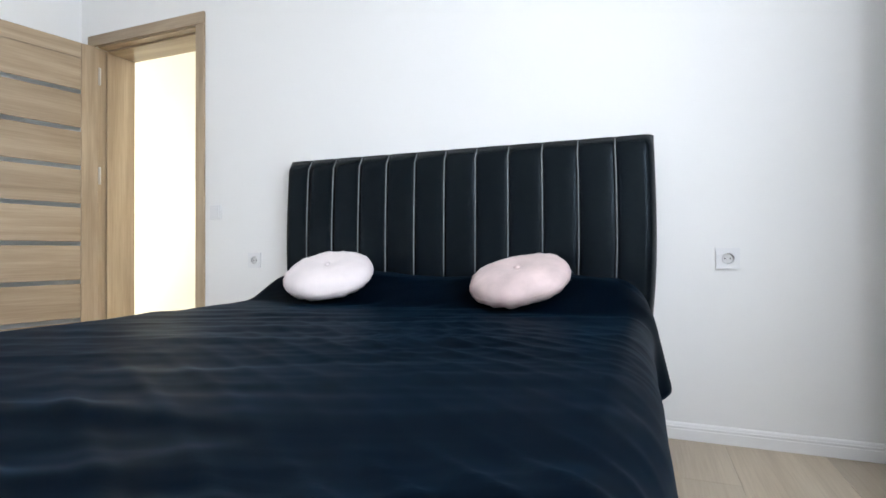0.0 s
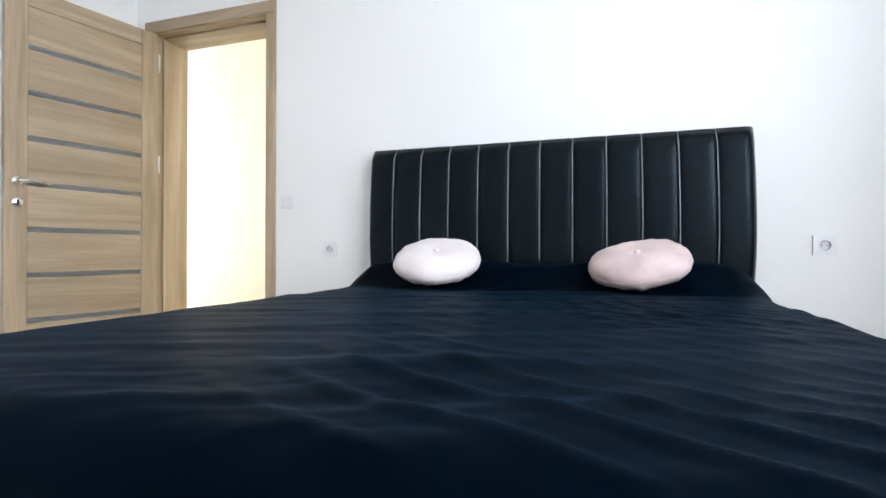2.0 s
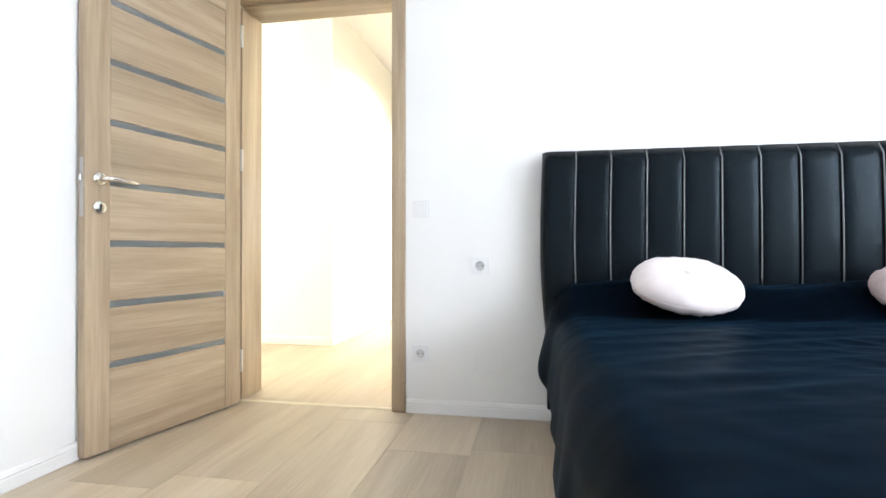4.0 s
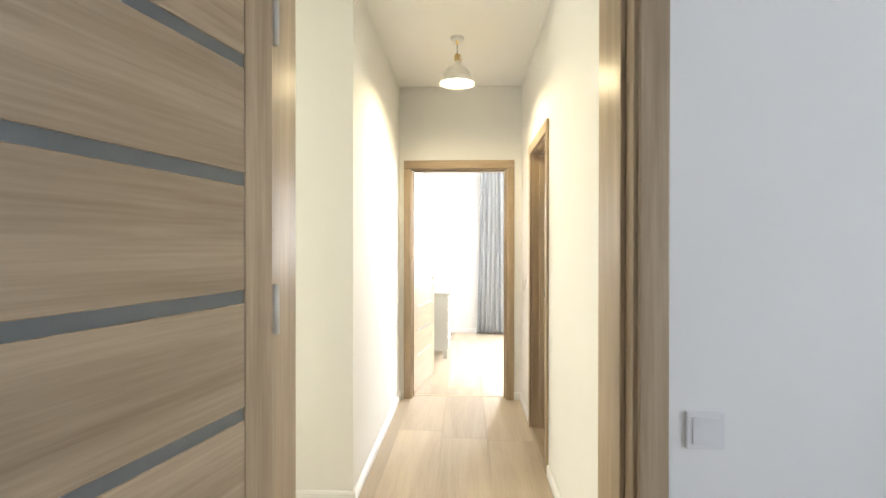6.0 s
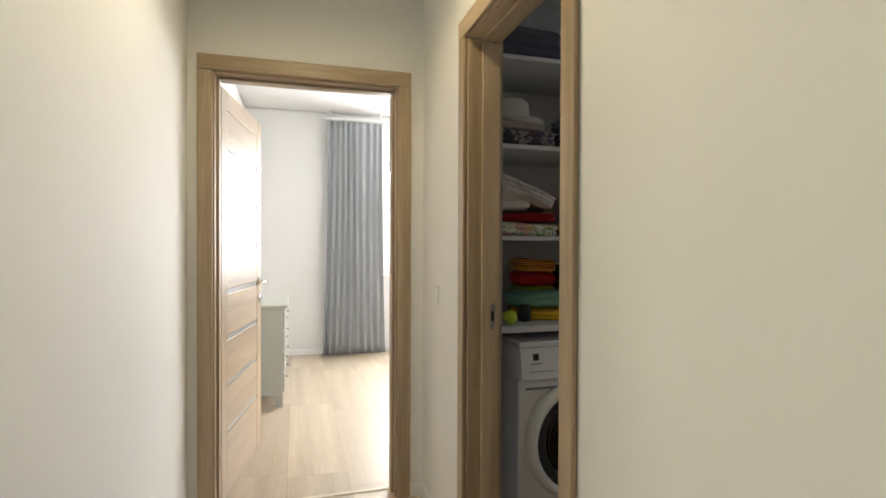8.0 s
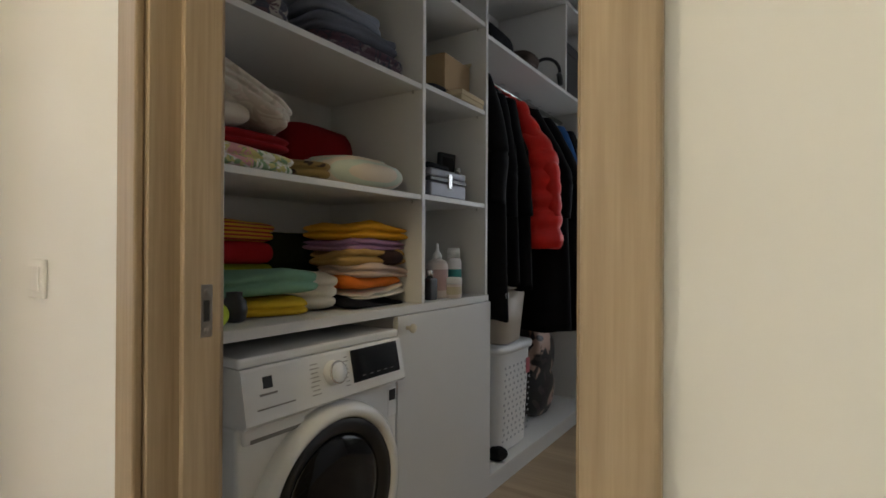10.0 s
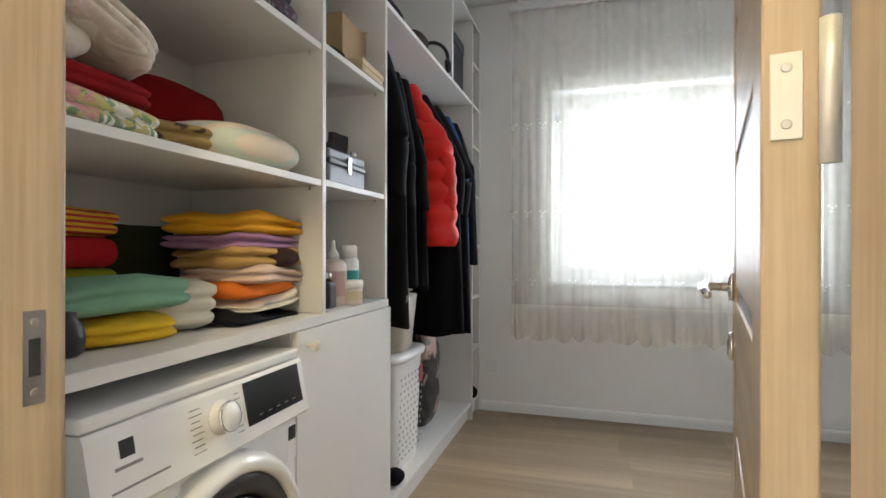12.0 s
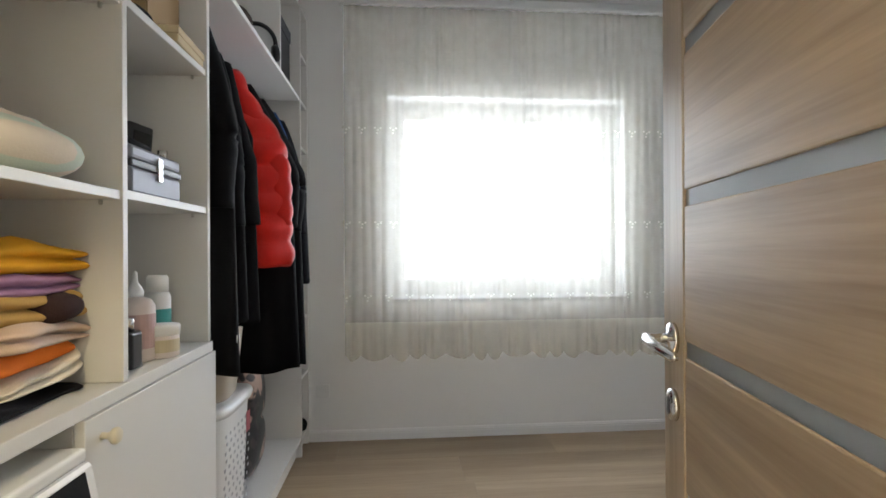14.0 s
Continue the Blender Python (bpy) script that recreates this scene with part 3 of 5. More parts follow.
def bedspread():
    """A wide dark spread, drawn over the covered sleeping pillows at the head and hanging down three sides."""
    bm = bmesh.new()
    nx, ny = 210, 270
    flat0, flat1, foot, head = 1.64, 3.15, -2.085, -0.135
    grid = []

    def hang(a):
        """Arc length past the edge turned into the way out and down."""
        r = 0.09
        if a <= 0:
            return 0.0, 0.0
        if a < r * 1.5708:
            return r * math.sin(a / r), r * (1 - math.cos(a / r))
        d = a - r * 1.5708
        return r + 0.06 * d, r + d

    over = 0.31
    for j in range(ny + 1):
        v = j / ny
        s = (head - foot + over) * v - over
        out_y, dy = hang(-s)
        y = foot + max(0, s) - out_y
        row = []
        for i in range(nx + 1):
            u = i / nx
            a = -over + (flat1 - flat0 + 2 * over) * u
            left, right = -a, a - (flat1 - flat0)
            ox, dx = hang(max(left, right))
            x = flat0 + min(max(a, 0), flat1 - flat0) + (-ox if left > right else ox)
            drop = max(dx, dy) + 0.15 * min(dx, dy)
            on = max(0.0, 1 - drop / 0.1)
            z = 0.532
            back = y - (-0.52)
            if back > 0:
                t = min(1.0, back / 0.26)
                hump = t * t * (3 - 2 * t)
                lobe = 0.78 + 0.22 * (0.5 - 0.5 * math.cos(2 * math.pi * (x - 1.56) / 0.83))
                side = min(1.0, max(0.0, (min(x - 1.50, 3.26 - x)) / 0.13))
                z += 0.122 * hump * lobe * (0.35 + 0.65 * side)
            p = Vector((x, y, 0))
            q = Vector(((x * 0.92 + y * 0.38) * 1.3, (y * 0.92 - x * 0.38) * 6.5, 0.4))
            fold = noise.noise(q) * 0.015 + noise.noise(Vector((q.x * 1.9, q.y * 2.1, 1.7))) * 0.014 + noise.noise(Vector((q.x * 3.1, q.y * 4.6, 6.1))) * 0.002
            crease = 1 - math.sqrt(noise.noise(Vector((q.x * 1.1 + 3, q.y * 0.9, 7.7))) ** 2 + 0.004)
            fold += 0.014 * crease ** 7 * (0.4 + 0.6 * max(0.0, noise.noise(Vector((x * 1.1, y * 1.1, 2.2))) + 0.5))
            near_right = min(1.0, max(0.0, (x - 2.05) / 0.45)) * min(1.0, max(0.0, (-0.5 - y) / 0.5))
            ridge = 0.5 + 0.5 * math.sin(2 * math.pi * ((x * 0.62 + y) / 0.095 + 0.9 * noise.noise(Vector((x * 1.7, y * 1.7, 5.0)))))
            fold += near_right * 0.012 * ridge ** 4 * (0.35 + 0.65 * min(1.0, max(0.0, 0.5 + 1.6 * noise.noise(Vector((x * 2.3, y * 2.3, 9.0))))))
            fold += 0.003 * math.sin(30 * (y + 0.15 * math.sin(2.2 * x))) * max(0.0, 1 - abs(y + 0.62) / 0.2)
            calm = min(1.0, max(0.0, 0.5 + 1.5 * noise.noise(Vector((x * 1.4 + 5, y * 1.6, 3.0)))))
            fine = noise.noise(Vector((q.x * 5.5 + 2 * q.y * 0.3, q.y * 3.4, 11.0)))
            fold += 0.006 * (1 - abs(fine)) ** 5 * max(0.0, noise.noise(Vector((x * 2.1, y * 2.1, 14.0))) + 0.35)
            z += (0.26 + 0.32 * calm) * (0.45 + 0.55 * min(1.0, max(0.0, (x - 1.75) / 0.6))) * fold * (0.25 + 0.75 * on) + noise.noise(p * 14) * 0.0012
            z -= drop
            swing = min(1.0, drop / 0.25)
            wave = (0.020 * math.sin(9 * y + 2 * math.sin(3 * y)) + 0.012 * noise.noise(Vector((0, y * 7, 2)))) * swing
            if left < right:
                wave += 0.03 * math.exp(-((y + 0.42) / 0.11) ** 2) * swing
            if dx > 0.02:
                x += wave if left < right else -wave - 0.030 * swing * min(1.0, max(0.0, (y + 1.2) / 0.5))
            if dy > 0.02:
                y2 = (0.022 * math.sin(8 * x) + 0.012 * noise.noise(Vector((x * 7, 0, 8)))) * swing
                row.append(bm.verts.new((x, y - y2, max(z, 0.012))))
            else:
                row.append(bm.verts.new((x, y, max(z, 0.012))))
        grid.append(row)
    for a, b in zip(grid, grid[1:]):
        for k in range(nx):
            bm.faces.new((a[k], a[k + 1], b[k + 1], b[k]))
    ob = part("bedspread", bm, SPREAD, smooth=True)
    mod = ob.modifiers.new("cloth_thickness", "SOLIDIFY")
    mod.thickness, mod.offset = 0.006, 1.0
    return tagged(ob, "dark navy cotton bedspread with soft wrinkles over the bed", "bedspread")


bedspread()


def round_cushion(m, material, label, seed):
    ob = thing("round_cushion", m, label, "cushion", "cushions on the bed")
    bm, rings, n = bmesh.new(), [], 72
    prof = [(0.004, 0.046), (0.03, 0.055), (0.075, 0.062), (0.115, 0.058), (0.15, 0.046), (0.172, 0.031), (0.182, 0.015), (0.1845, 0.0), (0.181, -0.014), (0.166, -0.030), (0.140, -0.044), (0.10, -0.052), (0.05, -0.054), (0.004, -0.050)]
    for r, h in prof:
        ring = []
        for k in range(n):
            a = 2 * math.pi * k / n
            ruck = 0.004 * max(0, noise.noise(Vector((math.cos(a) * 6, math.sin(a) * 6, seed)))) + 0.0035 * math.sin(26 * a + 3 * math.sin(5 * a))
            rim = max(0.0, 1 - abs(r - 0.172) / 0.05)
            f = 1 + 0.012 * noise.noise(Vector((math.cos(a) * 1.5, math.sin(a) * 1.5, seed + 4)))
            ring.append((r * f * math.cos(a), r * f * math.sin(a), h + rim * ruck * (1 if h > 0 else -1.6) + 0.007 * noise.noise(Vector((r * 12 * math.cos(a), r * 12 * math.sin(a), seed)))))
        rings.append(ring)
    add_rings(bm, rings)
    bmesh.ops.recalc_face_normals(bm, faces=bm.faces)
    part("cover", bm, material, ob, smooth=True)
    part("button", lathe([(0.011, 0.046), (0.0125, 0.051), (0.009, 0.0555), (0.002, 0.057)], 20), material, ob, smooth=True)
    seam = [(0.1835 * math.cos(2 * math.pi * k / 64), 0.1835 * math.sin(2 * math.pi * k / 64), 0.0) for k in range(65)]
    part("seam", tube(seam, 0.0016, 6), material, ob, smooth=True)
    return ob


round_cushion(pose(2.000, -0.45, 0.652, 22, 3, 0), BLUSH, "round pale blush velvet cushion with a buttoned middle", 1.0)
round_cushion(pose(2.795, -0.425, 0.646, 17, -12, 14), PINK, "round rose velvet cushion with ruched edge and button", 7.0)


def plate_base(name, x, z, label, category, hole=False):
    ob = thing(name, pose(x, -0.0005, z), label, category)
    if hole:
        part("cover_plate", panel_with_holes("y", -0.009, 0, -0.041, 0.041, -0.041, 0.041, [(-0.0215, 0.0215, -0.0215, 0.0215)]), FITTING, ob)
    else:
        part("cover_plate", box(-0.041, 0.041, -0.009, 0, -0.041, 0.041, 0.003, 2), FITTING, ob)
    return ob


def socket(x, z):
    ob = plate_base("wall_socket", x, z, "white square wall socket with a round recess", "socket", True)
    ring = part("socket_ring", lathe([(0.0315, 0.0085), (0.0315, 0.0105), (0.0225, 0.0112), (0.0205, 0.010), (0.0197, 0.003)], 32, pose(0, 0, 0, 90), cap=False), FITTING, ob)
    part("socket_well", lathe([(0.0197, 0.0085), (0.0195, 0.0006), (0.001, 0.0005)], 32, pose(0, 0, 0, 90), cap=False), RECESS, ob)
    for dx in (-0.0095, 0.0095):
        part("pin_hole", lathe([(0.0028, 0.0012), (0.0028, 0.0018), (0.001, 0.0018)], 12, pose(dx, 0, 0, 90)), BLACK_PLASTIC, ring)
    for dz in (-0.0185, 0.0185):
        part("earth_clip", box(-0.003, 0.003, -0.010, -0.002, dz - 0.0015, dz + 0.0015), STEEL, ring)
    return ob


socket(1.220, 0.703)
socket(3.518, 0.720)
socket(0.935, 0.284)
sw = plate_base("light_switch", 0.941, 0.975, "white square rocker light switch beside the door", "light switch")
part("rocker", box(-0.029, 0.029, -0.0125, -0.008, -0.029, 0.029, 0.002, 2), FITTING, sw)
blank = thing("blank_plate", pose(1.255, -0.0005, 0.27), "white painted blank cover plate low on the wall", "cover plate")
part("cover", box(-0.057, 0.057, -0.004, 0, -0.058, 0.058, 0.002, 2), WALL, blank)


def drape(name, m, width, height, folds, depth, material, label, category, seed, flare=0.0, rail=True, lower=0.0):
    """A hanging curtain with rounded pleats, along x of m, from the floor side (z = lower) up to height."""
    ob = thing(name, m, label, category)
    nx, nz = folds * 12, 26
    bm, rows = bmesh.new(), []
    for j in range(nz + 1):
        t = j / nz
        z = lower + (height - lower) * t
        row = []
        for i in range(nx + 1):
            u = i / nx
            ph = 2 * math.pi * folds * (u + 0.02 * math.sin(7 * u + seed) + 0.012 * math.sin(3.1 * t + 9 * u))
            amp = depth * (0.55 + 0.45 * (1 - t)) * (0.75 + 0.5 * noise.noise(Vector((u * 4, seed, 0.5))))
            x = width * (0.5 + (u - 0.5) * (1 + flare * (1 - t) ** 2)) + 0.25 * amp * math.sin(2 * ph)
            y = amp * math.sin(ph) + 0.012 * noise.noise(Vector((u * 6, t * 3, seed)))
            row.append(bm.verts.new((x, y, z)))
        rows.append(row)
    for a, b in zip(rows, rows[1:]):
        for k in range(nx):
            bm.faces.new((a[k], a[k + 1], b[k + 1], b[k]))
    c = part("cloth", bm, material, ob, smooth=True)
    mod = c.modifiers.new("cloth_thickness", "SOLIDIFY")
    mod.thickness = 0.002
    if rail:
        for bx in (0.02, width - 0.02):
            part("rail_bracket", box(bx - 0.012, bx + 0.012, -0.01, 0.01, height + 0.0405, CEIL + 0.001, 0.002, 1), WHITE_PLASTIC, ob)
        r = part("curtain_rail", box(-0.05, width + 0.05, -0.015, 0.015, height + 0.015, height + 0.04, 0.004, 1), WHITE_PLASTIC, ob)
        for k in range(folds):
            part("hook", tube([(width * (k + 0.5) / folds, 0, height - 0.01), (width * (k + 0.5) / folds, 0, height + 0.017)], 0.003, 6), WHITE_PLASTIC, r)
    return ob


drape("curtain", pose(3.99, -0.21, 0.0, 0, 0, -72), 0.45, 2.70, 6, 0.035, WHITE_CURTAIN, "white floor-length curtain gathered beside the window", "curtain", 2.0, lower=0.015)


# ---------------------------------------------------------------- hall
pend = thing("pendant_lamp", pose(0.365, 2.40, CEIL), "white enamel pendant lamp with brass fitting, switched on", "pendant lamp")
part("canopy", lathe([(0.046, -0.001), (0.048, -0.004), (0.044, -0.016), (0.030, -0.021), (0.006, -0.022)], 32), WHITE_PLASTIC, pend, smooth=True)
part("cord_grip", lathe([(0.005, -0.020), (0.010, -0.024), (0.010, -0.040), (0.006, -0.046)], 16), BRASS, pend, smooth=True)
part("cord", tube([(0, 0, -0.044), (0, 0, -0.125)], 0.0032, 8), BLACK_PLASTIC, pend)
hold = part("lamp_holder", lathe([(0.005, -0.110), (0.013, -0.116), (0.019, -0.125), (0.020, -0.150), (0.016, -0.156), (0.016, -0.200)], 20), BRASS, pend, smooth=True)
for k in range(3):
    a = 2.1 * k
    part("bracket", tube([(r * math.cos(a), r * math.sin(a), h) for r, h in ((0.010, -0.112), (0.025, -0.124), (0.029, -0.150), (0.024, -0.168))], 0.0038, 8), BRASS, hold, smooth=True)
outer = [(0.020, -0.160), (0.024, -0.176), (0.027, -0.190), (0.045, -0.198), (0.066, -0.212), (0.082, -0.232), (0.091, -0.255), (0.096, -0.276), (0.104, -0.292), (0.122, -0.318)]
inner = [(r - 0.003, h - 0.001) for r, h in outer[::-1]]
part("shade", lathe(outer + [(0.1240, -0.3200), (0.1225, -0.3215)] + inner[1:], 48, cap=False), SHADE_IN, pend, "white enamel shade", True)
part("bulb", lathe([(0.012, -0.205), (0.014, -0.224), (0.026, -0.238), (0.034, -0.256), (0.030, -0.274), (0.018, -0.286), (0.003, -0.290)], 24), GLOW, pend, "lit bulb", True).visible_shadow = False

sw2 = thing("light_switch", pose(0.9235, 3.215, 1.05, 0, 0, 90), "white narrow rocker light switch in the hall", "light switch")
part("cover_plate", box(-0.041, 0.041, 0.0, 0.009, -0.041, 0.041, 0.003, 2), WHITE_PLASTIC, sw2)
part("rocker", box(-0.024, 0.024, 0.008, 0.0125, -0.026, 0.026, 0.002, 2), WHITE_PLASTIC, sw2)

# ---------------------------------------------------------------- second bedroom
GREY_LACQ = plain("warm_white_lacquer", (0.42, 0.42, 0.38), 0.42, var=0.02)
dr = thing("chest_of_drawers", pose(-0.215, 5.12, 0), "off-white lacquered chest of drawers with small knobs", "chest of drawers")
part("carcass", box(0, 0.415, 0, 0.86, 0.095, 0.765, 0.003, 1), GREY_LACQ, dr)
part("top", box(-0.012, 0.455, -0.03, 0.89, 0.778, 0.802, 0.007, 3), GREY_LACQ, dr)
part("cornice", box(-0.004, 0.437, -0.014, 0.874, 0.762, 0.7785, 0.005, 2), GREY_LACQ, dr)
for x in (0.005, 0.365):
    for y in (0.004, 0.80):
        part("foot", box(x, x + 0.054, y, y + 0.054, 0.0, 0.096, 0.004, 1), GREY_LACQ, dr)
for k in range(4):
    z0 = 0.112 + 0.162 * k
    d = part("drawer", box(0.4155, 0.431, 0.02, 0.84, z0, z0 + 0.153, 0.004, 2), GREY_LACQ, dr)
    for y in (0.22, 0.64):
        part("knob", lathe([(0.006, 0.0), (0.006, 0.012), (0.014, 0.018), (0.014, 0.024), (0.009, 0.028), (0.001, 0.029)], 18, pose(0.431, y, z0 + 0.08, 0, 90)), STEEL, d, smooth=True)

drape("curtain", pose(0.655, 6.92, 0.0), 0.615, 2.685, 9, 0.042, GREY_CURTAIN, "long blue-grey curtain gathered beside a window", "curtain", 5.0, flare=0.16, lower=0.012)
sk = thing("wall_socket", pose(1.30, 7.0485, 0.60), "white wall socket under the window", "socket")
part("cover_plate", box(-0.041, 0.041, -0.009, 0, -0.041, 0.041, 0.003, 2), WHITE_PLASTIC, sk)
part("recess", lathe([(0.024, 0.0), (0.024, 0.0105), (0.0205, 0.010), (0.0195, 0.0095), (0.001, 0.0095)], 24, pose(0, 0, 0, 90)), WHITE_PLASTIC, sk)


# ---------------------------------------------------------------- dressing room: built-in shelving
FY, BY = 2.99, 3.462          # front and back of the shelving


def board_box(x0, x1, y0, y1, z0, z1):
    return box(x0, x1, y0, y1, z0, z1, 0.0012, 1)


def shelf_unit(name, x0, x1, levels, label, bottom=0.0, left=True, right=True, top=2.62, pins=True):
    """A bay between two upright boards, with shelves whose tops lie at the levels given."""
    t = 0.019
    ob = thing(name, pose(x0, BY, 0), label, "shelving unit", "built-in shelving bays")
    w, d = x1 - x0, BY - FY
    if left:
        part("side_panel", board_box(0, t, -d, 0, bottom, top), MELAMINE, ob)
    if right:
        part("side_panel", board_box(w - t, w, -d, 0, bottom, top), MELAMINE, ob)
    a, b = (t if left else 0.0) + 0.0005, w - (t if right else 0.0) - 0.0005
    part("back_panel", board_box(a, b, -0.006, -0.001, bottom, top), MELAMINE, ob)
    part("top_panel", board_box(a, b, -d + 0.001, -0.007, top - t, top), MELAMINE, ob)
    for z in levels:
        s = part("shelf", board_box(a, b, -d + 0.004, -0.007, z - t, z), MELAMINE, ob)
        if pins:
            for x in (a + 0.006, b - 0.006):
                part("shelf_pin", lathe([(0.004, 0), (0.004, -0.009), (0.002, -0.011)], 10, pose(x, -d + 0.04, z - t - 0.0005)), STEEL, s)
    return ob


shelf_unit("shelf_unit", 1.062, 2.010, (1.316, 1.716, 2.104), "white open shelf bay stacked with folded bedding", bottom=0.923, left=True)
shelf_unit("shelf_unit", 2.0105, 2.478, (1.320, 1.726, 2.112), "narrow white shelf bay with bottles and boxes", bottom=0.923, left=False)
hang = shelf_unit("shelf_unit", 2.4785, 3.925, (0.112, 2.072), "tall white hanging bay full of coats", left=False, pins=False)
part("plinth", board_box(0.0, 1.44, -0.44, -0.42, 0.0, 0.092), MELAMINE, hang)
part("divider", board_box(0.98, 0.999, -0.46, -0.007, 2.0725, 2.60), MELAMINE, hang)
rail = part("clothes_rail", tube([(0.002, -0.262, 2.0), (1.425, -0.262, 2.0)], 0.0125, 14), CHROME, hang, "chrome clothes rail", True)
end = shelf_unit("shelf_unit", 3.9255, 4.140, (0.112, 0.46, 0.80, 1.14, 1.47, 1.80, 2.072, 2.35), "slim white end bay with small shelves", left=False, pins=False)
part("plinth", board_box(0.0, 0.21, -0.44, -0.42, 0.0, 0.092), MELAMINE, end)

top = thing("worktop", pose(1.062, BY, 0.894), "white melamine worktop over the washing machine", "worktop")
part("slab", box(0, 1.416, -(BY - FY) - 0.0045, 0, 0.0, 0.028, 0.001, 1), MELAMINE, top)
part("front_edge", box(0, 1.416, -(BY - FY) - 0.0065, -(BY - FY) - 0.0047, 0.0003, 0.0277, 0.0006, 1), MELAMINE, top)

cab = thing("base_cabinet", pose(1.842, BY, 0), "white base cabinet with a plain door and knob", "cabinet")
part("side_panel", board_box(0, 0.018, -0.462, 0, 0.0, 0.893), MELAMINE, cab)
part("side_panel", board_box(0.617, 0.635, -0.462, 0, 0.0, 0.893), MELAMINE, cab)
part("bottom_panel", board_box(0.0185, 0.6165, -0.455, -0.001, 0.075, 0.093), MELAMINE, cab)
cdoor = part("cabinet_door", box(0.001, 0.650, -0.482, -0.4635, 0.045, 0.891, 0.0018, 2), MELAMINE, cab)
part("knob", lathe([(0.007, 0), (0.006, 0.010), (0.009, 0.016), (0.015, 0.021), (0.016, 0.027), (0.012, 0.032), (0.001, 0.033)], 22, pose(0.052, -0.482, 0.848, 90)), CREAM_METAL, cdoor, "cream round knob", True)


# ---------------------------------------------------------------- washing machine
def washing_machine():
    ob = thing("washing_machine", pose(1.228, 3.44, 0), "white front-loading washing machine with dark porthole", "washing machine")
    w, d, h = 0.598, 0.47, 0.854
    part("body", box(0, w, -d, 0, 0.012, 0.689, 0.012, 3), ENAMEL, ob)
    part("lid", box(0, w, -d - 0.004, 0, 0.829, h, 0.007, 3), ENAMEL, ob)
    prof = [(-d - 0.026, 0.690), (-d - 0.036, 0.700), (-d - 0.011, 0.822), (-d - 0.006, 0.8285), (-0.002, 0.8285), (-0.002, 0.690)]
    panel = part("control_panel", extrude_profile(prof, lambda u, v, s: Vector((0.001 if s == 0 else w - 0.001, u, v))), ENAMEL, ob)

    def face(x, z):
        """A point on the slanting front of the control panel."""
        return (x, -d - 0.036 + (z - 0.700) * 0.205, z)

    def slab(x0, x1, z0, z1, thick, bevel=0.001):
        bm = box(x0, x1, -thick, 0, z0, z1, bevel, 1)
        for v in bm.verts:
            v.co.y += face(0, v.co.z)[1]
        return bm

    part("display", slab(0.362, 0.574, 0.728, 0.820, 0.003), SCREEN, panel, "dark glass display")
    for k in range(5):
        part("touch_mark", slab(0.40 + 0.032 * k, 0.414 + 0.032 * k, 0.742, 0.7440, 0.0036, 0), BASE_GREY, panel)
    tilt = pose(*face(0.286, 0.772), 78.5)
    dial = part("dial", lathe([(0.034, 0.0), (0.034, 0.004), (0.030, 0.006), (0.030, 0.024), (0.0275, 0.027), (0.001, 0.0275)], 36, tilt), WHITE_PLASTIC, panel, "white programme dial with chrome ring", True)
    part("dial_ring", lathe([(0.0302, 0.020), (0.0315, 0.022), (0.0315, 0.0255), (0.0285, 0.0280), (0.0275, 0.0275)], 36, tilt, cap=False), CHROME, dial, smooth=True)
    for k in range(8):
        for x0, x1 in ((0.205, 0.238), (0.330, 0.350)):
            z = 0.726 + 0.0112 * k
            part("programme_mark", slab(x0 + 0.004 * (k % 2), x1 - 0.003 * (k % 3), z, z + 0.0018, 0.0006, 0), BASE_GREY, panel)
    part("maker_mark", slab(0.058, 0.086, 0.776, 0.804, 0.0006, 0), BLACK_PLASTIC, panel, "small dark maker mark")
    part("maker_mark", slab(0.046, 0.098, 0.760, 0.765, 0.0006, 0), BASE_GREY, panel)
    part("label_bar", slab(0.035, 0.150, 0.728, 0.7315, 0.0006, 0), BASE_GREY, panel)
    drawer = part("detergent_drawer", box(0.012, 0.200, -d - 0.010, -d + 0.02, 0.645, 0.6875, 0.008, 3), ENAMEL, ob)
    part("grip", box(0.03, 0.185, -d - 0.0112, -d - 0.0095, 0.647, 0.657, 0.0004, 1), BASE_GREY, drawer)
    c = pose(0.302, -d, 0.412, 90)
    door = part("door_ring", lathe([(0.272, -0.002), (0.272, 0.012), (0.266, 0.032), (0.254, 0.045), (0.240, 0.047), (0.230, 0.041), (0.226, 0.030), (0.224, 0.012)], 72, c, cap=False), ENAMEL, ob, "white porthole ring", True)
    part("inner_ring", lathe([(0.2265, 0.030), (0.222, 0.036), (0.188, 0.032), (0.180, 0.020)], 64, c, cap=False), BLACK_PLASTIC, door, smooth=True)
    part("door_glass", lathe([(0.190, 0.016), (0.168, 0.030), (0.12, 0.040), (0.06, 0.044), (0.001, 0.045)], 64, c), DARK_GLASS, door, "dark bulging porthole glass", True)
    part("door_grip", box(0.545, 0.566, -d - 0.036, -d - 0.012, 0.36, 0.45, 0.006, 2), ENAMEL, door)
    part("energy_label", box(0.552, 0.592, -d - 0.0012, -d + 0.001, 0.575, 0.665, 0.0004, 1), WHITE_PLASTIC, ob)
    part("sticker", box(0.556, 0.588, -d - 0.0018, -d - 0.0011, 0.625, 0.660), BLACK_PLASTIC, ob)
    part("sticker", box(0.10, 0.21, -d - 0.0018, -d + 0.001, 0.035, 0.085), BLACK_PLASTIC, ob, "dark sticker with a small pale mark")
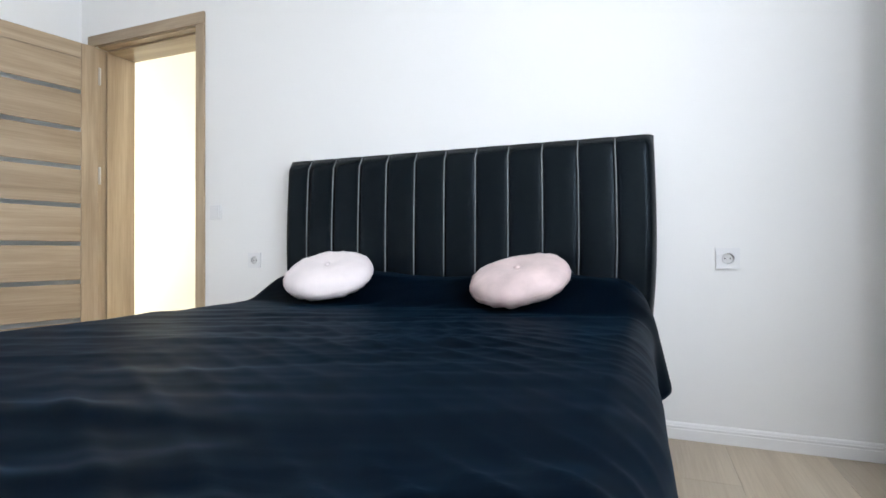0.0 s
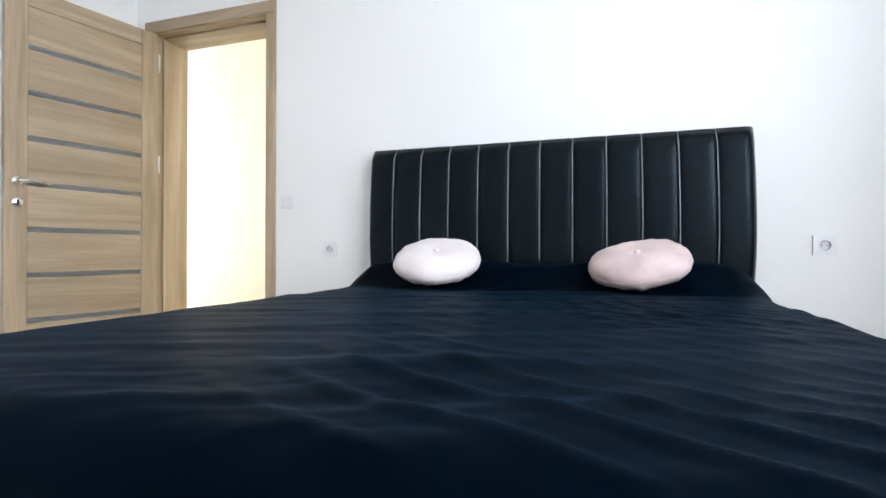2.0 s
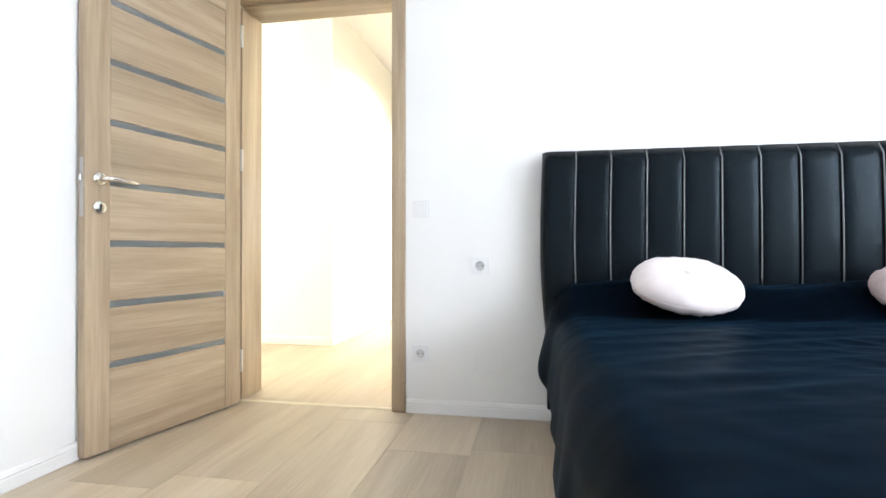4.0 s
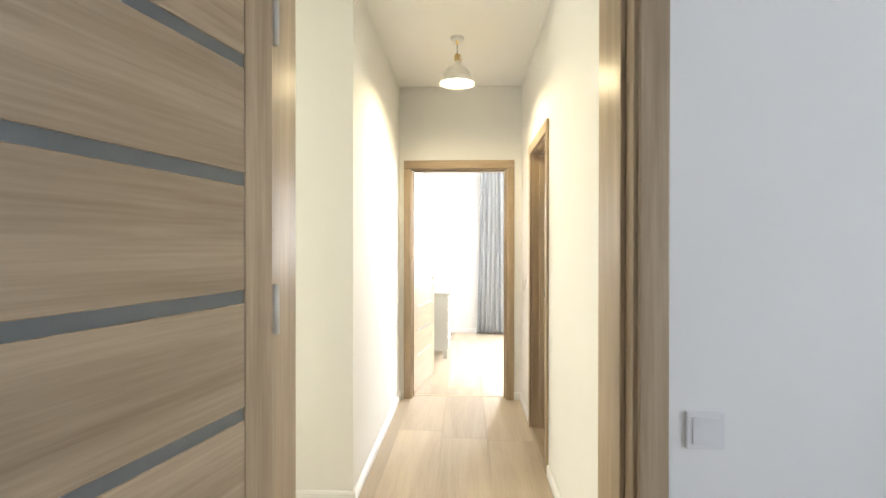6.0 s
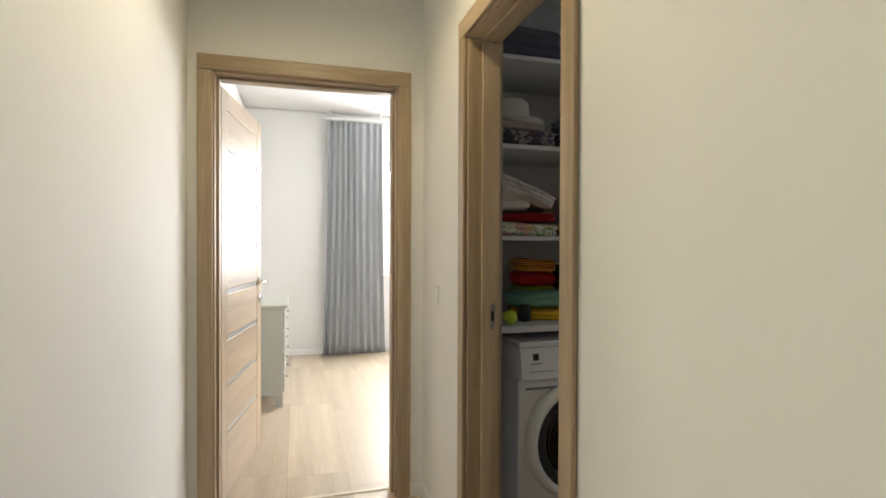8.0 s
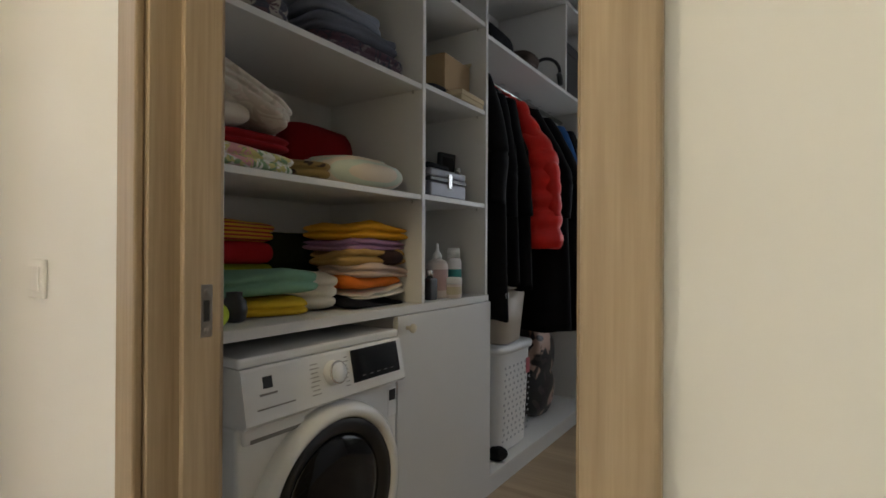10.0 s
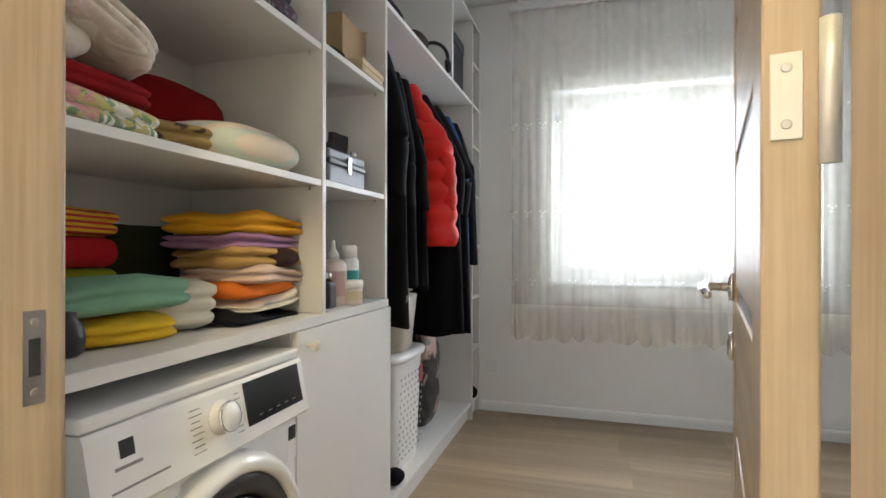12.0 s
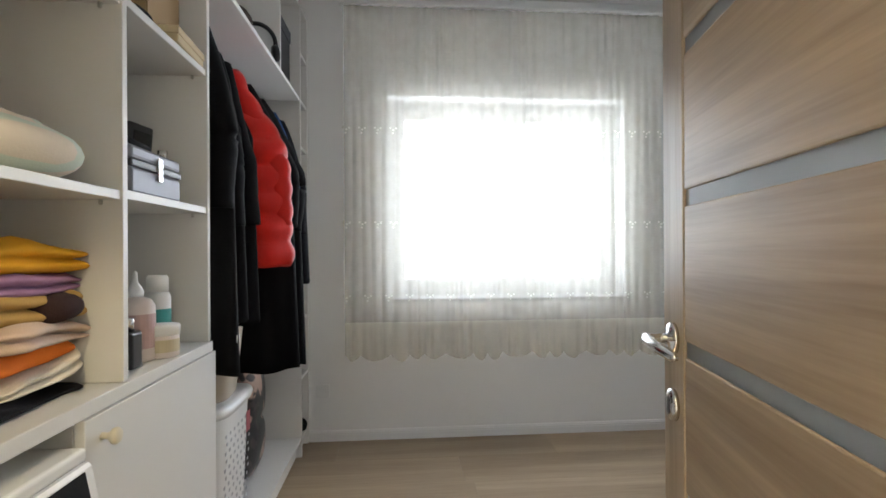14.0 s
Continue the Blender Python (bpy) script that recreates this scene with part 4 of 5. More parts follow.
    for x in (0.05, w - 0.05):
        for y in (-0.05, -d + 0.05):
            part("foot", lathe([(0.02, 0), (0.02, 0.006), (0.012, 0.008), (0.012, 0.0125)], 14, pose(x, y, 0)), BLACK_PLASTIC, ob)
    return ob


washing_machine()


# ---------------------------------------------------------------- folded linen
def folded(name, x, y, z, w, d, h, layers, color, label, category="towel", seed=0, turn=0.0, group="folded linen on the shelves", material=None, **more):
    ob = part(name, soft_slab(w, d, h, layers, seed=seed, **more), material or cloth(name + "_cloth", color), smooth=True)
    ob.matrix_world = pose(x, y, z, 1.6 * math.sin(seed * 2.3), 1.8 * math.sin(seed * 1.7 + 1), turn)
    return tagged(ob, label, category, group)


CT = 0.923
z = CT
for k, (h, n, c, name, w, lab) in enumerate((
        (0.028, 1, (0.012, 0.012, 0.016), "folded_trousers", 0.330, "folded black cloth at the bottom of a pile"),
        (0.042, 2, (0.72, 0.66, 0.56), "folded_towel", 0.315, "folded cream towel in a pile"),
        (0.040, 1, (0.78, 0.20, 0.03), "folded_sheet", 0.300, "folded bright orange sheet in a pile"),
        (0.046, 2, (0.66, 0.50, 0.40), "folded_towel", 0.325, "folded pale peach towel in a pile"),
        (0.062, 2, (0.46, 0.29, 0.10), "folded_blanket", 0.335, "folded camel blanket in a pile"),
        (0.044, 2, (0.36, 0.20, 0.33), "folded_sheet", 0.330, "folded lilac sheet in a pile"),
        (0.060, 2, (0.70, 0.34, 0.02), "folded_blanket", 0.350, "folded mustard yellow blanket on top of a pile"))):
    folded(name, 1.852 + (-0.010, 0.006, -0.004, 0.012, -0.012, -0.004, -0.016)[k], 3.165 + 0.008 * (k % 3 - 1), z, w * 0.95, 0.235, h * 0.92, n, c, lab, "linen", seed=k + 1, turn=(-4, 3, -2, 6, -5, 2, -3)[k], wob=0.021, bite=0.020)
    z += h * 0.86
folded("folded_scarf", 1.885, 3.115, CT + 0.138, 0.13, 0.19, 0.050, 1, (0.045, 0.025, 0.025), "dark brown scarf tucked into a pile of linen", "scarf", seed=21, turn=12, power=3.0)
folded("folded_blanket", 1.450, 3.215, CT, 0.29, 0.22, 0.050, 2, (0.72, 0.46, 0.03), "folded yellow blanket lying on the worktop", "blanket", seed=11, turn=-14, wob=0.010)
folded("folded_towel", 1.625, 3.215, CT + 0.003, 0.19, 0.22, 0.112, 3, (0.70, 0.66, 0.56), "cream quilted towel folded over several times", "towel", seed=12, turn=-20, wob=0.010)
folded("folded_towel", 1.465, 3.225, CT + 0.056, 0.33, 0.24, 0.070, 2, (0.20, 0.38, 0.27), "folded sea-green towel on a yellow blanket", "towel", seed=13, turn=-14, wob=0.012)
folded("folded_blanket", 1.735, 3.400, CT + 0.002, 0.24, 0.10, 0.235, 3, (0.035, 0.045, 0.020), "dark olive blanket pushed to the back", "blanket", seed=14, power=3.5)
z = CT
for k, (h, n, c, mat_, lab) in enumerate((
        (0.075, 2, (0.05, 0.06, 0.10), None, "folded dark blue blanket under a pile"),
        (0.075, 1, (0.30, 0.36, 0.03), None, "folded lime green towel in a pile"),
        (0.070, 1, (0.45, 0.015, 0.02), None, "folded red towel in a pile"),
        (0.065, 2, None, striped("striped_towel_cloth", (0.72, 0.42, 0.02), (0.45, 0.03, 0.02), 2, 26.0), "folded red and yellow striped towel on a pile"))):
    folded("folded_towel", 1.470, 3.345, z, 0.21, 0.18, h, n, c, lab, "towel", seed=31 + k, turn=3 * (k % 2), material=mat_)
    z += h * 0.985
bowl = thing("white_basket", pose(1.150, 3.145, CT), "small white plastic basket with a handle on the worktop", "basket")
part("bowl", lathe([(0.040, 0), (0.050, 0.004), (0.064, 0.055), (0.066, 0.056), (0.061, 0.052), (0.046, 0.006), (0.001, 0.005)], 28), WHITE_PLASTIC, bowl, smooth=True)
part("handle", tube([(0.063 * math.cos(a), 0.0, 0.054 + 0.10 * math.sin(a)) for a in [math.pi * k / 12 for k in range(13)]], 0.004, 8), WHITE_PLASTIC, bowl, smooth=True)
ball = part("tennis_ball", lathe([(0.001, 0.0)] + [(0.032 * math.sin(math.pi * k / 14), 0.032 - 0.032 * math.cos(math.pi * k / 14)) for k in range(1, 14)] + [(0.001, 0.064)], 28), cloth("yellow_felt", (0.50, 0.60, 0.06)), smooth=True)
ball.matrix_world = pose(1.215, 3.04, CT)
tagged(ball, "yellow-green felt ball on the worktop", "ball")
ir = part("glass_jar", lathe([(0.022, 0.0), (0.030, 0.006), (0.034, 0.03), (0.030, 0.055), (0.020, 0.066), (0.021, 0.078), (0.001, 0.080)], 24), BLACK_PLASTIC, smooth=True)
ir.matrix_world = pose(1.318, 3.115, CT)
tagged(ir, "dark glossy round jar on the worktop", "jar")

S1 = 1.317
FLORAL = blotched("floral_cotton", ((0.74, 0.72, 0.66), (0.62, 0.30, 0.32), (0.22, 0.33, 0.18), (0.55, 0.50, 0.20)), 14.0)
PASTEL = striped("pastel_striped_cloth", (0.72, 0.62, 0.50), (0.58, 0.63, 0.52), 1, 7.0)
folded("folded_bedding", 1.270, 3.17, S1, 0.37, 0.33, 0.062, 2, None, "folded white floral bedding on a shelf", "bedding", seed=41, material=FLORAL)
folded("folded_bedding", 1.275, 3.18, S1 + 0.064, 0.375, 0.30, 0.046, 2, (0.24, 0.007, 0.009), "folded deep red sheet in a pile", "bedding", seed=42, wob=0.01)
folded("folded_bedding", 1.205, 3.17, S1 + 0.110, 0.24, 0.30, 0.095, 2, (0.72, 0.68, 0.62), "folded off-white sheet in a pile", "bedding", seed=43)
duvet = folded("folded_bedding", 1.285, 3.16, S1 + 0.148, 0.37, 0.33, 0.072, 3, None, "thick folded white printed duvet on a pile", "bedding", seed=44, material=blotched("faded_print_cotton", ((0.74, 0.71, 0.66), (0.60, 0.55, 0.50), (0.70, 0.62, 0.58)), 18.0), wob=0.012, power=4.6, bite=0.018, dome=0.1)
duvet.matrix_world = pose(1.262, 3.155, S1 + 0.172, 0, 20, -6)
folded("red_pillow", 1.82, 3.365, S1 + 0.002, 0.34, 0.16, 0.235, 1, (0.25, 0.007, 0.010), "deep red plump pillow at the back of a shelf", "pillow", seed=45, power=3.0, bite=0.012, wob=0.004)
folded("folded_shawl", 1.515, 3.09, S1, 0.16, 0.16, 0.055, 2, None, "folded yellow and black shawl on a shelf", "shawl", seed=46, turn=-25, material=blotched("shawl_wool", ((0.30, 0.20, 0.07), (0.02, 0.015, 0.012), (0.05, 0.03, 0.02)), 9.0))
folded("striped_pillow", 1.770, 3.14, S1 + 0.002, 0.38, 0.27, 0.098, 1, None, "cream pillow with pastel green stripes", "pillow", seed=47, turn=-8, material=PASTEL, power=2.8, bite=0.035)

S2 = 1.717
DARKP = blotched("dark_print_cotton", ((0.05, 0.05, 0.07), (0.30, 0.27, 0.24), (0.10, 0.06, 0.07)), 20.0)
folded("folded_blanket", 1.27, 3.19, S2, 0.37, 0.34, 0.075, 2, None, "folded dark patterned blanket on an upper shelf", "blanket", seed=51, material=DARKP)
folded("folded_blanket", 1.25, 3.20, S2 + 0.076, 0.33, 0.30, 0.050, 2, (0.36, 0.31, 0.25), "folded beige blanket on an upper shelf", "blanket", seed=52)
hat = part("sun_hat", lathe([(0.155, 0.0), (0.150, 0.006), (0.092, 0.012), (0.088, 0.03), (0.082, 0.09), (0.060, 0.108), (0.001, 0.110)], 36), cloth("pale_straw", (0.62, 0.58, 0.50)), smooth=True)
hat.matrix_world = pose(1.27, 3.17, S2 + 0.128)
tagged(hat, "pale straw sun hat on a folded blanket", "hat")
folded("folded_blanket", 1.745, 3.19, S2, 0.42, 0.36, 0.065, 2, None, "folded dark plum patterned blanket on an upper shelf", "blanket", seed=53, material=blotched("plum_print", ((0.07, 0.035, 0.055), (0.16, 0.13, 0.14), (0.03, 0.03, 0.05)), 22.0))
folded("folded_blanket", 1.735, 3.20, S2 + 0.066, 0.39, 0.34, 0.060, 2, (0.12, 0.13, 0.17), "folded slate blue blanket in a pile", "blanket", seed=54, wob=0.012)
folded("folded_blanket", 1.705, 3.21, S2 + 0.127, 0.33, 0.32, 0.070, 2, (0.22, 0.24, 0.30), "folded grey-blue blanket on top of a pile", "blanket", seed=55, wob=0.014)

S3 = 2.105
gbox = thing("storage_box", pose(1.66, 3.20, S3), "grey cardboard storage box on the highest shelf", "box")
part("body", box(-0.13, 0.13, -0.15, 0.15, 0.0, 0.12, 0.003, 1), plain("grey_card", (0.25, 0.25, 0.26), 0.8), gbox)
part("lid", box(-0.134, 0.134, -0.154, 0.154, 0.105, 0.14, 0.003, 1), plain("pale_grey_card", (0.42, 0.42, 0.42), 0.8), gbox)
folded("folded_blanket", 1.30, 3.20, S3, 0.38, 0.34, 0.16, 3, (0.10, 0.10, 0.12), "folded charcoal blanket on the highest shelf", "blanket", seed=56)

# ---------------------------------------------------------------- bottles and boxes in the narrow bay
MILKY = plain("milky_plastic", (0.68, 0.60, 0.56), 0.35, var=0.03)
TEAL = plain("teal_label", (0.05, 0.36, 0.34), 0.4)
pump = thing("lotion_bottle", pose(2.212, 3.075, CT) @ Matrix.Diagonal((1.2, 1.2, 1.06, 1)), "milky lotion bottle with a pointed nozzle cap", "bottle")
part("body", lathe([(0.034, 0), (0.037, 0.004), (0.037, 0.125), (0.030, 0.140), (0.014, 0.148)], 28), MILKY, pump, smooth=True)
part("label", lathe([(0.0373, 0.03), (0.0375, 0.031), (0.0375, 0.108), (0.0373, 0.109)], 28, cap=False), plain("rose_label", (0.50, 0.34, 0.33), 0.5), pump)
part("cap", lathe([(0.015, 0.146), (0.016, 0.160), (0.012, 0.170), (0.006, 0.180), (0.004, 0.205), (0.001, 0.207)], 20), WHITE_PLASTIC, pump, smooth=True)
spray = thing("spray_bottle", pose(2.352, 3.085, CT) @ Matrix.Diagonal((1.2, 1.2, 1.06, 1)), "white aerosol bottle with a teal label", "bottle")
part("body", lathe([(0.026, 0), (0.028, 0.003), (0.028, 0.135), (0.024, 0.146), (0.020, 0.150)], 28), WHITE_PLASTIC, spray, smooth=True)
part("label", lathe([(0.0283, 0.025), (0.0285, 0.026), (0.0285, 0.105), (0.0283, 0.106)], 28, cap=False), TEAL, spray)
part("cap", lathe([(0.0225, 0.150), (0.0225, 0.185), (0.019, 0.191), (0.001, 0.192)], 24), WHITE_PLASTIC, spray, smooth=True)
jar = thing("cream_jar", pose(2.255, 3.03, CT), "white cream jar with a screw lid", "jar")
part("body", lathe([(0.036, 0), (0.039, 0.003), (0.039, 0.055), (0.036, 0.058)], 30), MILKY, jar, smooth=True)
part("lid", lathe([(0.041, 0.056), (0.0415, 0.078), (0.039, 0.082), (0.001, 0.083)], 30), WHITE_PLASTIC, jar, smooth=True)
part("label", lathe([(0.0392, 0.015), (0.0394, 0.016), (0.0394, 0.045), (0.0392, 0.046)], 28, cap=False), plain("cream_label", (0.55, 0.48, 0.33), 0.6), jar)
perf = thing("perfume_bottle", pose(2.120, 3.045, CT), "dark glass perfume bottle with a metal cap", "bottle")
part("body", box(-0.026, 0.026, -0.02, 0.02, 0, 0.085, 0.008, 3), BLACK_PLASTIC, perf)
part("cap", lathe([(0.012, 0.085), (0.012, 0.112), (0.010, 0.115), (0.001, 0.116)], 20), CHROME, perf, smooth=True)

B1 = 1.321
SILVER = plain("silver_grey_case", (0.20, 0.20, 0.225), 0.45, 0.3, var=0.05)
case = thing("beauty_case", pose(2.215, 3.12, B1), "silver grey case with black trim and metal clasp", "case")
part("lower_shell", box(-0.13, 0.13, -0.10, 0.11, 0.0, 0.062, 0.008, 2), SILVER, case)
part("trim", box(-0.131, 0.131, -0.102, 0.112, 0.0625, 0.080, 0.004, 2), BLACK_PLASTIC, case)
part("upper_shell", box(-0.13, 0.13, -0.10, 0.11, 0.0805, 0.112, 0.008, 2), SILVER, case)
part("clasp", box(-0.012, 0.012, -0.1065, -0.101, 0.040, 0.098, 0.002, 1), CHROME, case)
folded("black_pouch", 2.21, 3.13, B1 + 0.113, 0.22, 0.15, 0.035, 1, (0.015, 0.015, 0.017), "black fabric pouch lying on a case", "pouch", seed=61, power=3.0)
pf = thing("picture_frame", pose(2.400, 3.17, B1 + 0.001, 4, 0, -8), "small black frame standing on a shelf", "frame")
part("frame", box(-0.050, 0.050, -0.012, 0.012, 0.0, 0.225, 0.004, 2), BLACK_PLASTIC, pf)
part("panel", box(-0.036, 0.036, -0.0135, -0.0115, 0.015, 0.205), SCREEN, pf)
tubeb = thing("hair_brush", pose(2.385, 3.085, B1), "slim metallic bottle on a shelf", "bottle")
part("body", lathe([(0.016, 0), (0.018, 0.003), (0.018, 0.11), (0.013, 0.122)], 20), STEEL, tubeb, smooth=True)
part("cap", lathe([(0.013, 0.122), (0.013, 0.150), (0.001, 0.152)], 20), CHROME, tubeb, smooth=True)
tubeb.name = "metal_bottle"

B2 = 1.727
cb = thing("cardboard_box", pose(2.315, 3.15, B2 + 0.042, 0, 0, 4), "open brown cardboard box with raised flaps", "box")
bm = bmesh.new()
for x0, x1, y0, y1 in ((-0.11, 0.11, -0.10, -0.096), (-0.11, 0.11, 0.096, 0.10), (-0.11, -0.106, -0.095, 0.095), (0.106, 0.11, -0.095, 0.095)):
    add_box(bm, x0, x1, y0, y1, 0.0, 0.145)
add_box(bm, -0.106, 0.106, -0.096, 0.096, 0.0, 0.004)
part("carton", bm, CARD, cb)
f1 = part("flap", box(0.0, 0.004, -0.095, 0.095, 0.0, 0.07), CARD_L, cb)
f1.matrix_basis = pose(0.108, 0, 0.145, 0, 42)
f2 = part("flap", box(-0.10, 0.10, 0.0, 0.004, 0.0, 0.08), CARD, cb)
f2.matrix_basis = pose(0, 0.097, 0.145, -12)
pb = thing("flat_box", pose(2.345, 3.11, B2, 0, 0, 3), "flat pale cardboard box under a carton", "box")
part("tray", box(-0.10, 0.10, -0.118, 0.10, 0.0, 0.028, 0.002, 1), CARD_L, pb)
part("lid", box(-0.103, 0.103, -0.121, 0.103, 0.020, 0.041, 0.002, 1), CARD_L, pb)
mir = thing("vanity_mirror", pose(2.090, 3.20, B2), "round vanity mirror on a chrome stand", "mirror")
part("base", lathe([(0.055, 0), (0.055, 0.006), (0.02, 0.012), (0.001, 0.013)], 28), CHROME, mir, smooth=True)
part("stem", tube([(0, 0, 0.01), (0, 0, 0.16)], 0.006, 10), CHROME, mir)
part("glass", lathe([(0.092, -0.004), (0.095, 0.0), (0.092, 0.004), (0.001, 0.0045)], 40, pose(0, -0.012, 0.235, 84, 0, 18)), plain("mirror_glass", (0.75, 0.77, 0.80), 0.04, 1.0, var=0.01, relief=0.0), mir, smooth=True)
folded("toiletry_pouch", 2.14, 3.06, B2, 0.13, 0.10, 0.03, 1, (0.02, 0.02, 0.022), "small black toiletry pouch", "pouch", seed=62, power=3.0)
for k, (x, h, c) in enumerate(((2.12, 0.15, (0.10, 0.05, 0.02)), (2.21, 0.19, (0.05, 0.03, 0.02)), (2.31, 0.13, (0.14, 0.08, 0.03)), (2.39, 0.17, (0.04, 0.04, 0.05)))):
    b = thing("amber_bottle", pose(x, 3.10 + 0.02 * (k % 2), 2.113), "dark amber bottle on a high shelf", "bottle", "bottles on the high shelf")
    part("body", lathe([(0.030, 0), (0.033, 0.004), (0.033, h * 0.62), (0.014, h * 0.78), (0.012, h * 0.9)], 22), plain("amber_glass", c, 0.15), b, smooth=True)
    part("cap", lathe([(0.014, h * 0.9), (0.014, h), (0.001, h + 0.001)], 18), BLACK_PLASTIC, b, smooth=True)

# ---------------------------------------------------------------- coats on the rail
HY = BY - 0.262


def hanger(x, z):
    h = thing("coat_hanger", pose(x, HY, z), "grey plastic coat hanger on the rail", "coat hanger", "coat hangers")
    G = plain("grey_plastic", (0.60, 0.60, 0.60), 0.4)
    part("bar", tube([(0, -0.125, -0.125), (0, -0.11, -0.112), (0, -0.03, -0.066), (0, 0, -0.056), (0, 0.03, -0.066), (0, 0.11, -0.112), (0, 0.125, -0.125)], [0.006, 0.010, 0.010, 0.009, 0.010, 0.010, 0.006], 8), G, h, smooth=True)
    hook = [(0, 0.020 * math.sin(a), 0.004 + 0.019 * math.cos(a)) for a in [math.radians(d) for d in range(-110, 131, 20)]]
    part("hook", tube([(0, 0, -0.052), (0, 0, -0.03)] + hook[::-1], 0.0025, 6), STEEL, h, smooth=True)
    return h


def coat(name, x, top, hem, color, label, seed, thick=0.085, wide=0.50, puffs=0, gloss=0.85, flare=1.15, sleeve=True, turn=0.0, detail=None):
    ob = thing(name, pose(x, HY, 0, 0, 0, turn), label, "coat", "coats on the rail")
    m = plain(name + "_fabric", color, gloss, var=0.15, big=8.0, fine=260.0, relief=0.35, spec=0.10 if gloss > 0.6 else 0.18)
    n, steps = 56, 60 if puffs else 34
    rings = []
    for j in range(steps + 1):
        t = j / steps
        z = top - (top - hem) * t
        sh = min(1.0, (top - z) / 0.32)
        ww = wide * (0.24 + 0.76 * sh ** 0.8) * (1 + (flare - 1) * t)
        th = thick * (0.55 + 0.45 * sh ** 0.7) * (1 + 0.3 * t)
        if puffs:
            th *= 0.82 + 0.26 * abs(math.sin(math.pi * puffs * t))
            ww *= 0.965 + 0.05 * abs(math.sin(math.pi * puffs * t))
        ring = []
        for k in range(n):
            a = 2 * math.pi * k / n
            f = 1 + 0.16 * t * math.sin(7 * a + seed + 1.5 * t) + 0.10 * noise.noise(Vector((math.cos(a) * 2, math.sin(a) * 2, z * 2.4 + seed)))
            ring.append((th * 0.5 * f * math.cos(a), ww * 0.5 * (0.94 + 0.06 * f) * sq(math.sin(a), 2.6), z + 0.006 * math.sin(5 * a + seed)))
        rings.append(ring)
    bm = add_rings(bmesh.new(), rings)
    bmesh.ops.recalc_face_normals(bm, faces=bm.faces)
    part("body", bm, m, ob, smooth=True)
    collar = [[(0.035 * math.cos(a) * s, 0.055 * math.sin(a) * s, top - 0.02 + h) for a in [2 * math.pi * k / 20 for k in range(20)]] for s, h in ((1.25, -0.02), (1.1, 0.025), (0.95, 0.045), (0.80, 0.03), (0.75, -0.02))]
    bm = add_rings(bmesh.new(), collar)
    bmesh.ops.recalc_face_normals(bm, faces=bm.faces)
    part("collar", bm, m, ob, smooth=True)
    if sleeve:
        for s in (-1, 1):
            length = min(0.60, top - hem - 0.05)
            pts, rad = [], []
            steps2 = 28
            for j in range(steps2 + 1):
                t = j / steps2
                pts.append((0.012 * math.sin(3 * t + seed) + 0.01 * s, s * (0.09 + (wide * 0.5 - 0.10) * min(1.0, t / 0.62) ** 0.85 + 0.012 * math.sin(4 * t + seed)), top - 0.05 - length * t))
                r = 0.058 - 0.016 * t
                if puffs:
                    r *= 0.86 + 0.2 * abs(math.sin(math.pi * puffs * 0.9 * t))
                rad.append(r * (1 + 0.06 * noise.noise(Vector((t * 9, seed, s)))))
            rad[0] = 0.03
            part("sleeve", tube(pts, rad, 18), m, ob, smooth=True)
    if detail:
        part("tag", box(-0.014, 0.014, -wide * 0.56, -wide * 0.555, hem + 0.10, hem + 0.125), WHITE_PLASTIC, ob)
    return ob


for x, top_z, hem, color, label, seed, kw in (
        (2.570, 1.88, 0.80, (0.005, 0.005, 0.006), "long black quilted coat on a hanger", 1, dict(gloss=0.7, wide=0.47, detail=True)),
        (2.720, 1.83, 0.95, (0.006, 0.006, 0.007), "black wool coat on a hanger", 2, dict(wide=0.44)),
        (2.860, 1.84, 0.92, (0.005, 0.005, 0.006), "black winter jacket on a hanger", 3, dict(wide=0.44)),
        (3.010, 1.85, 1.13, (0.62, 0.018, 0.012), "bright red puffer jacket on a hanger", 4, dict(puffs=8, gloss=0.38, wide=0.60, thick=0.22)),
        (3.190, 1.85, 0.68, (0.004, 0.004, 0.005), "long black overcoat on a hanger", 5, dict(wide=0.58, thick=0.16)),
        (3.360, 1.84, 0.66, (0.005, 0.005, 0.006), "long black coat with a wide skirt", 6, dict(wide=0.58, thick=0.16)),
        (3.530, 1.83, 0.98, (0.02, 0.07, 0.20), "blue jacket on a hanger", 7, dict(wide=0.50, thick=0.12)),
        (3.690, 1.83, 1.02, (0.005, 0.005, 0.007), "black jacket on a hanger", 8, dict(wide=0.52, thick=0.13))):
    hanger(x, 2.006)
    coat("coat", x, top_z + 0.095, hem, color, label, seed, **kw)

# ---------------------------------------------------------------- below the coats, and on top
FL = 0.113


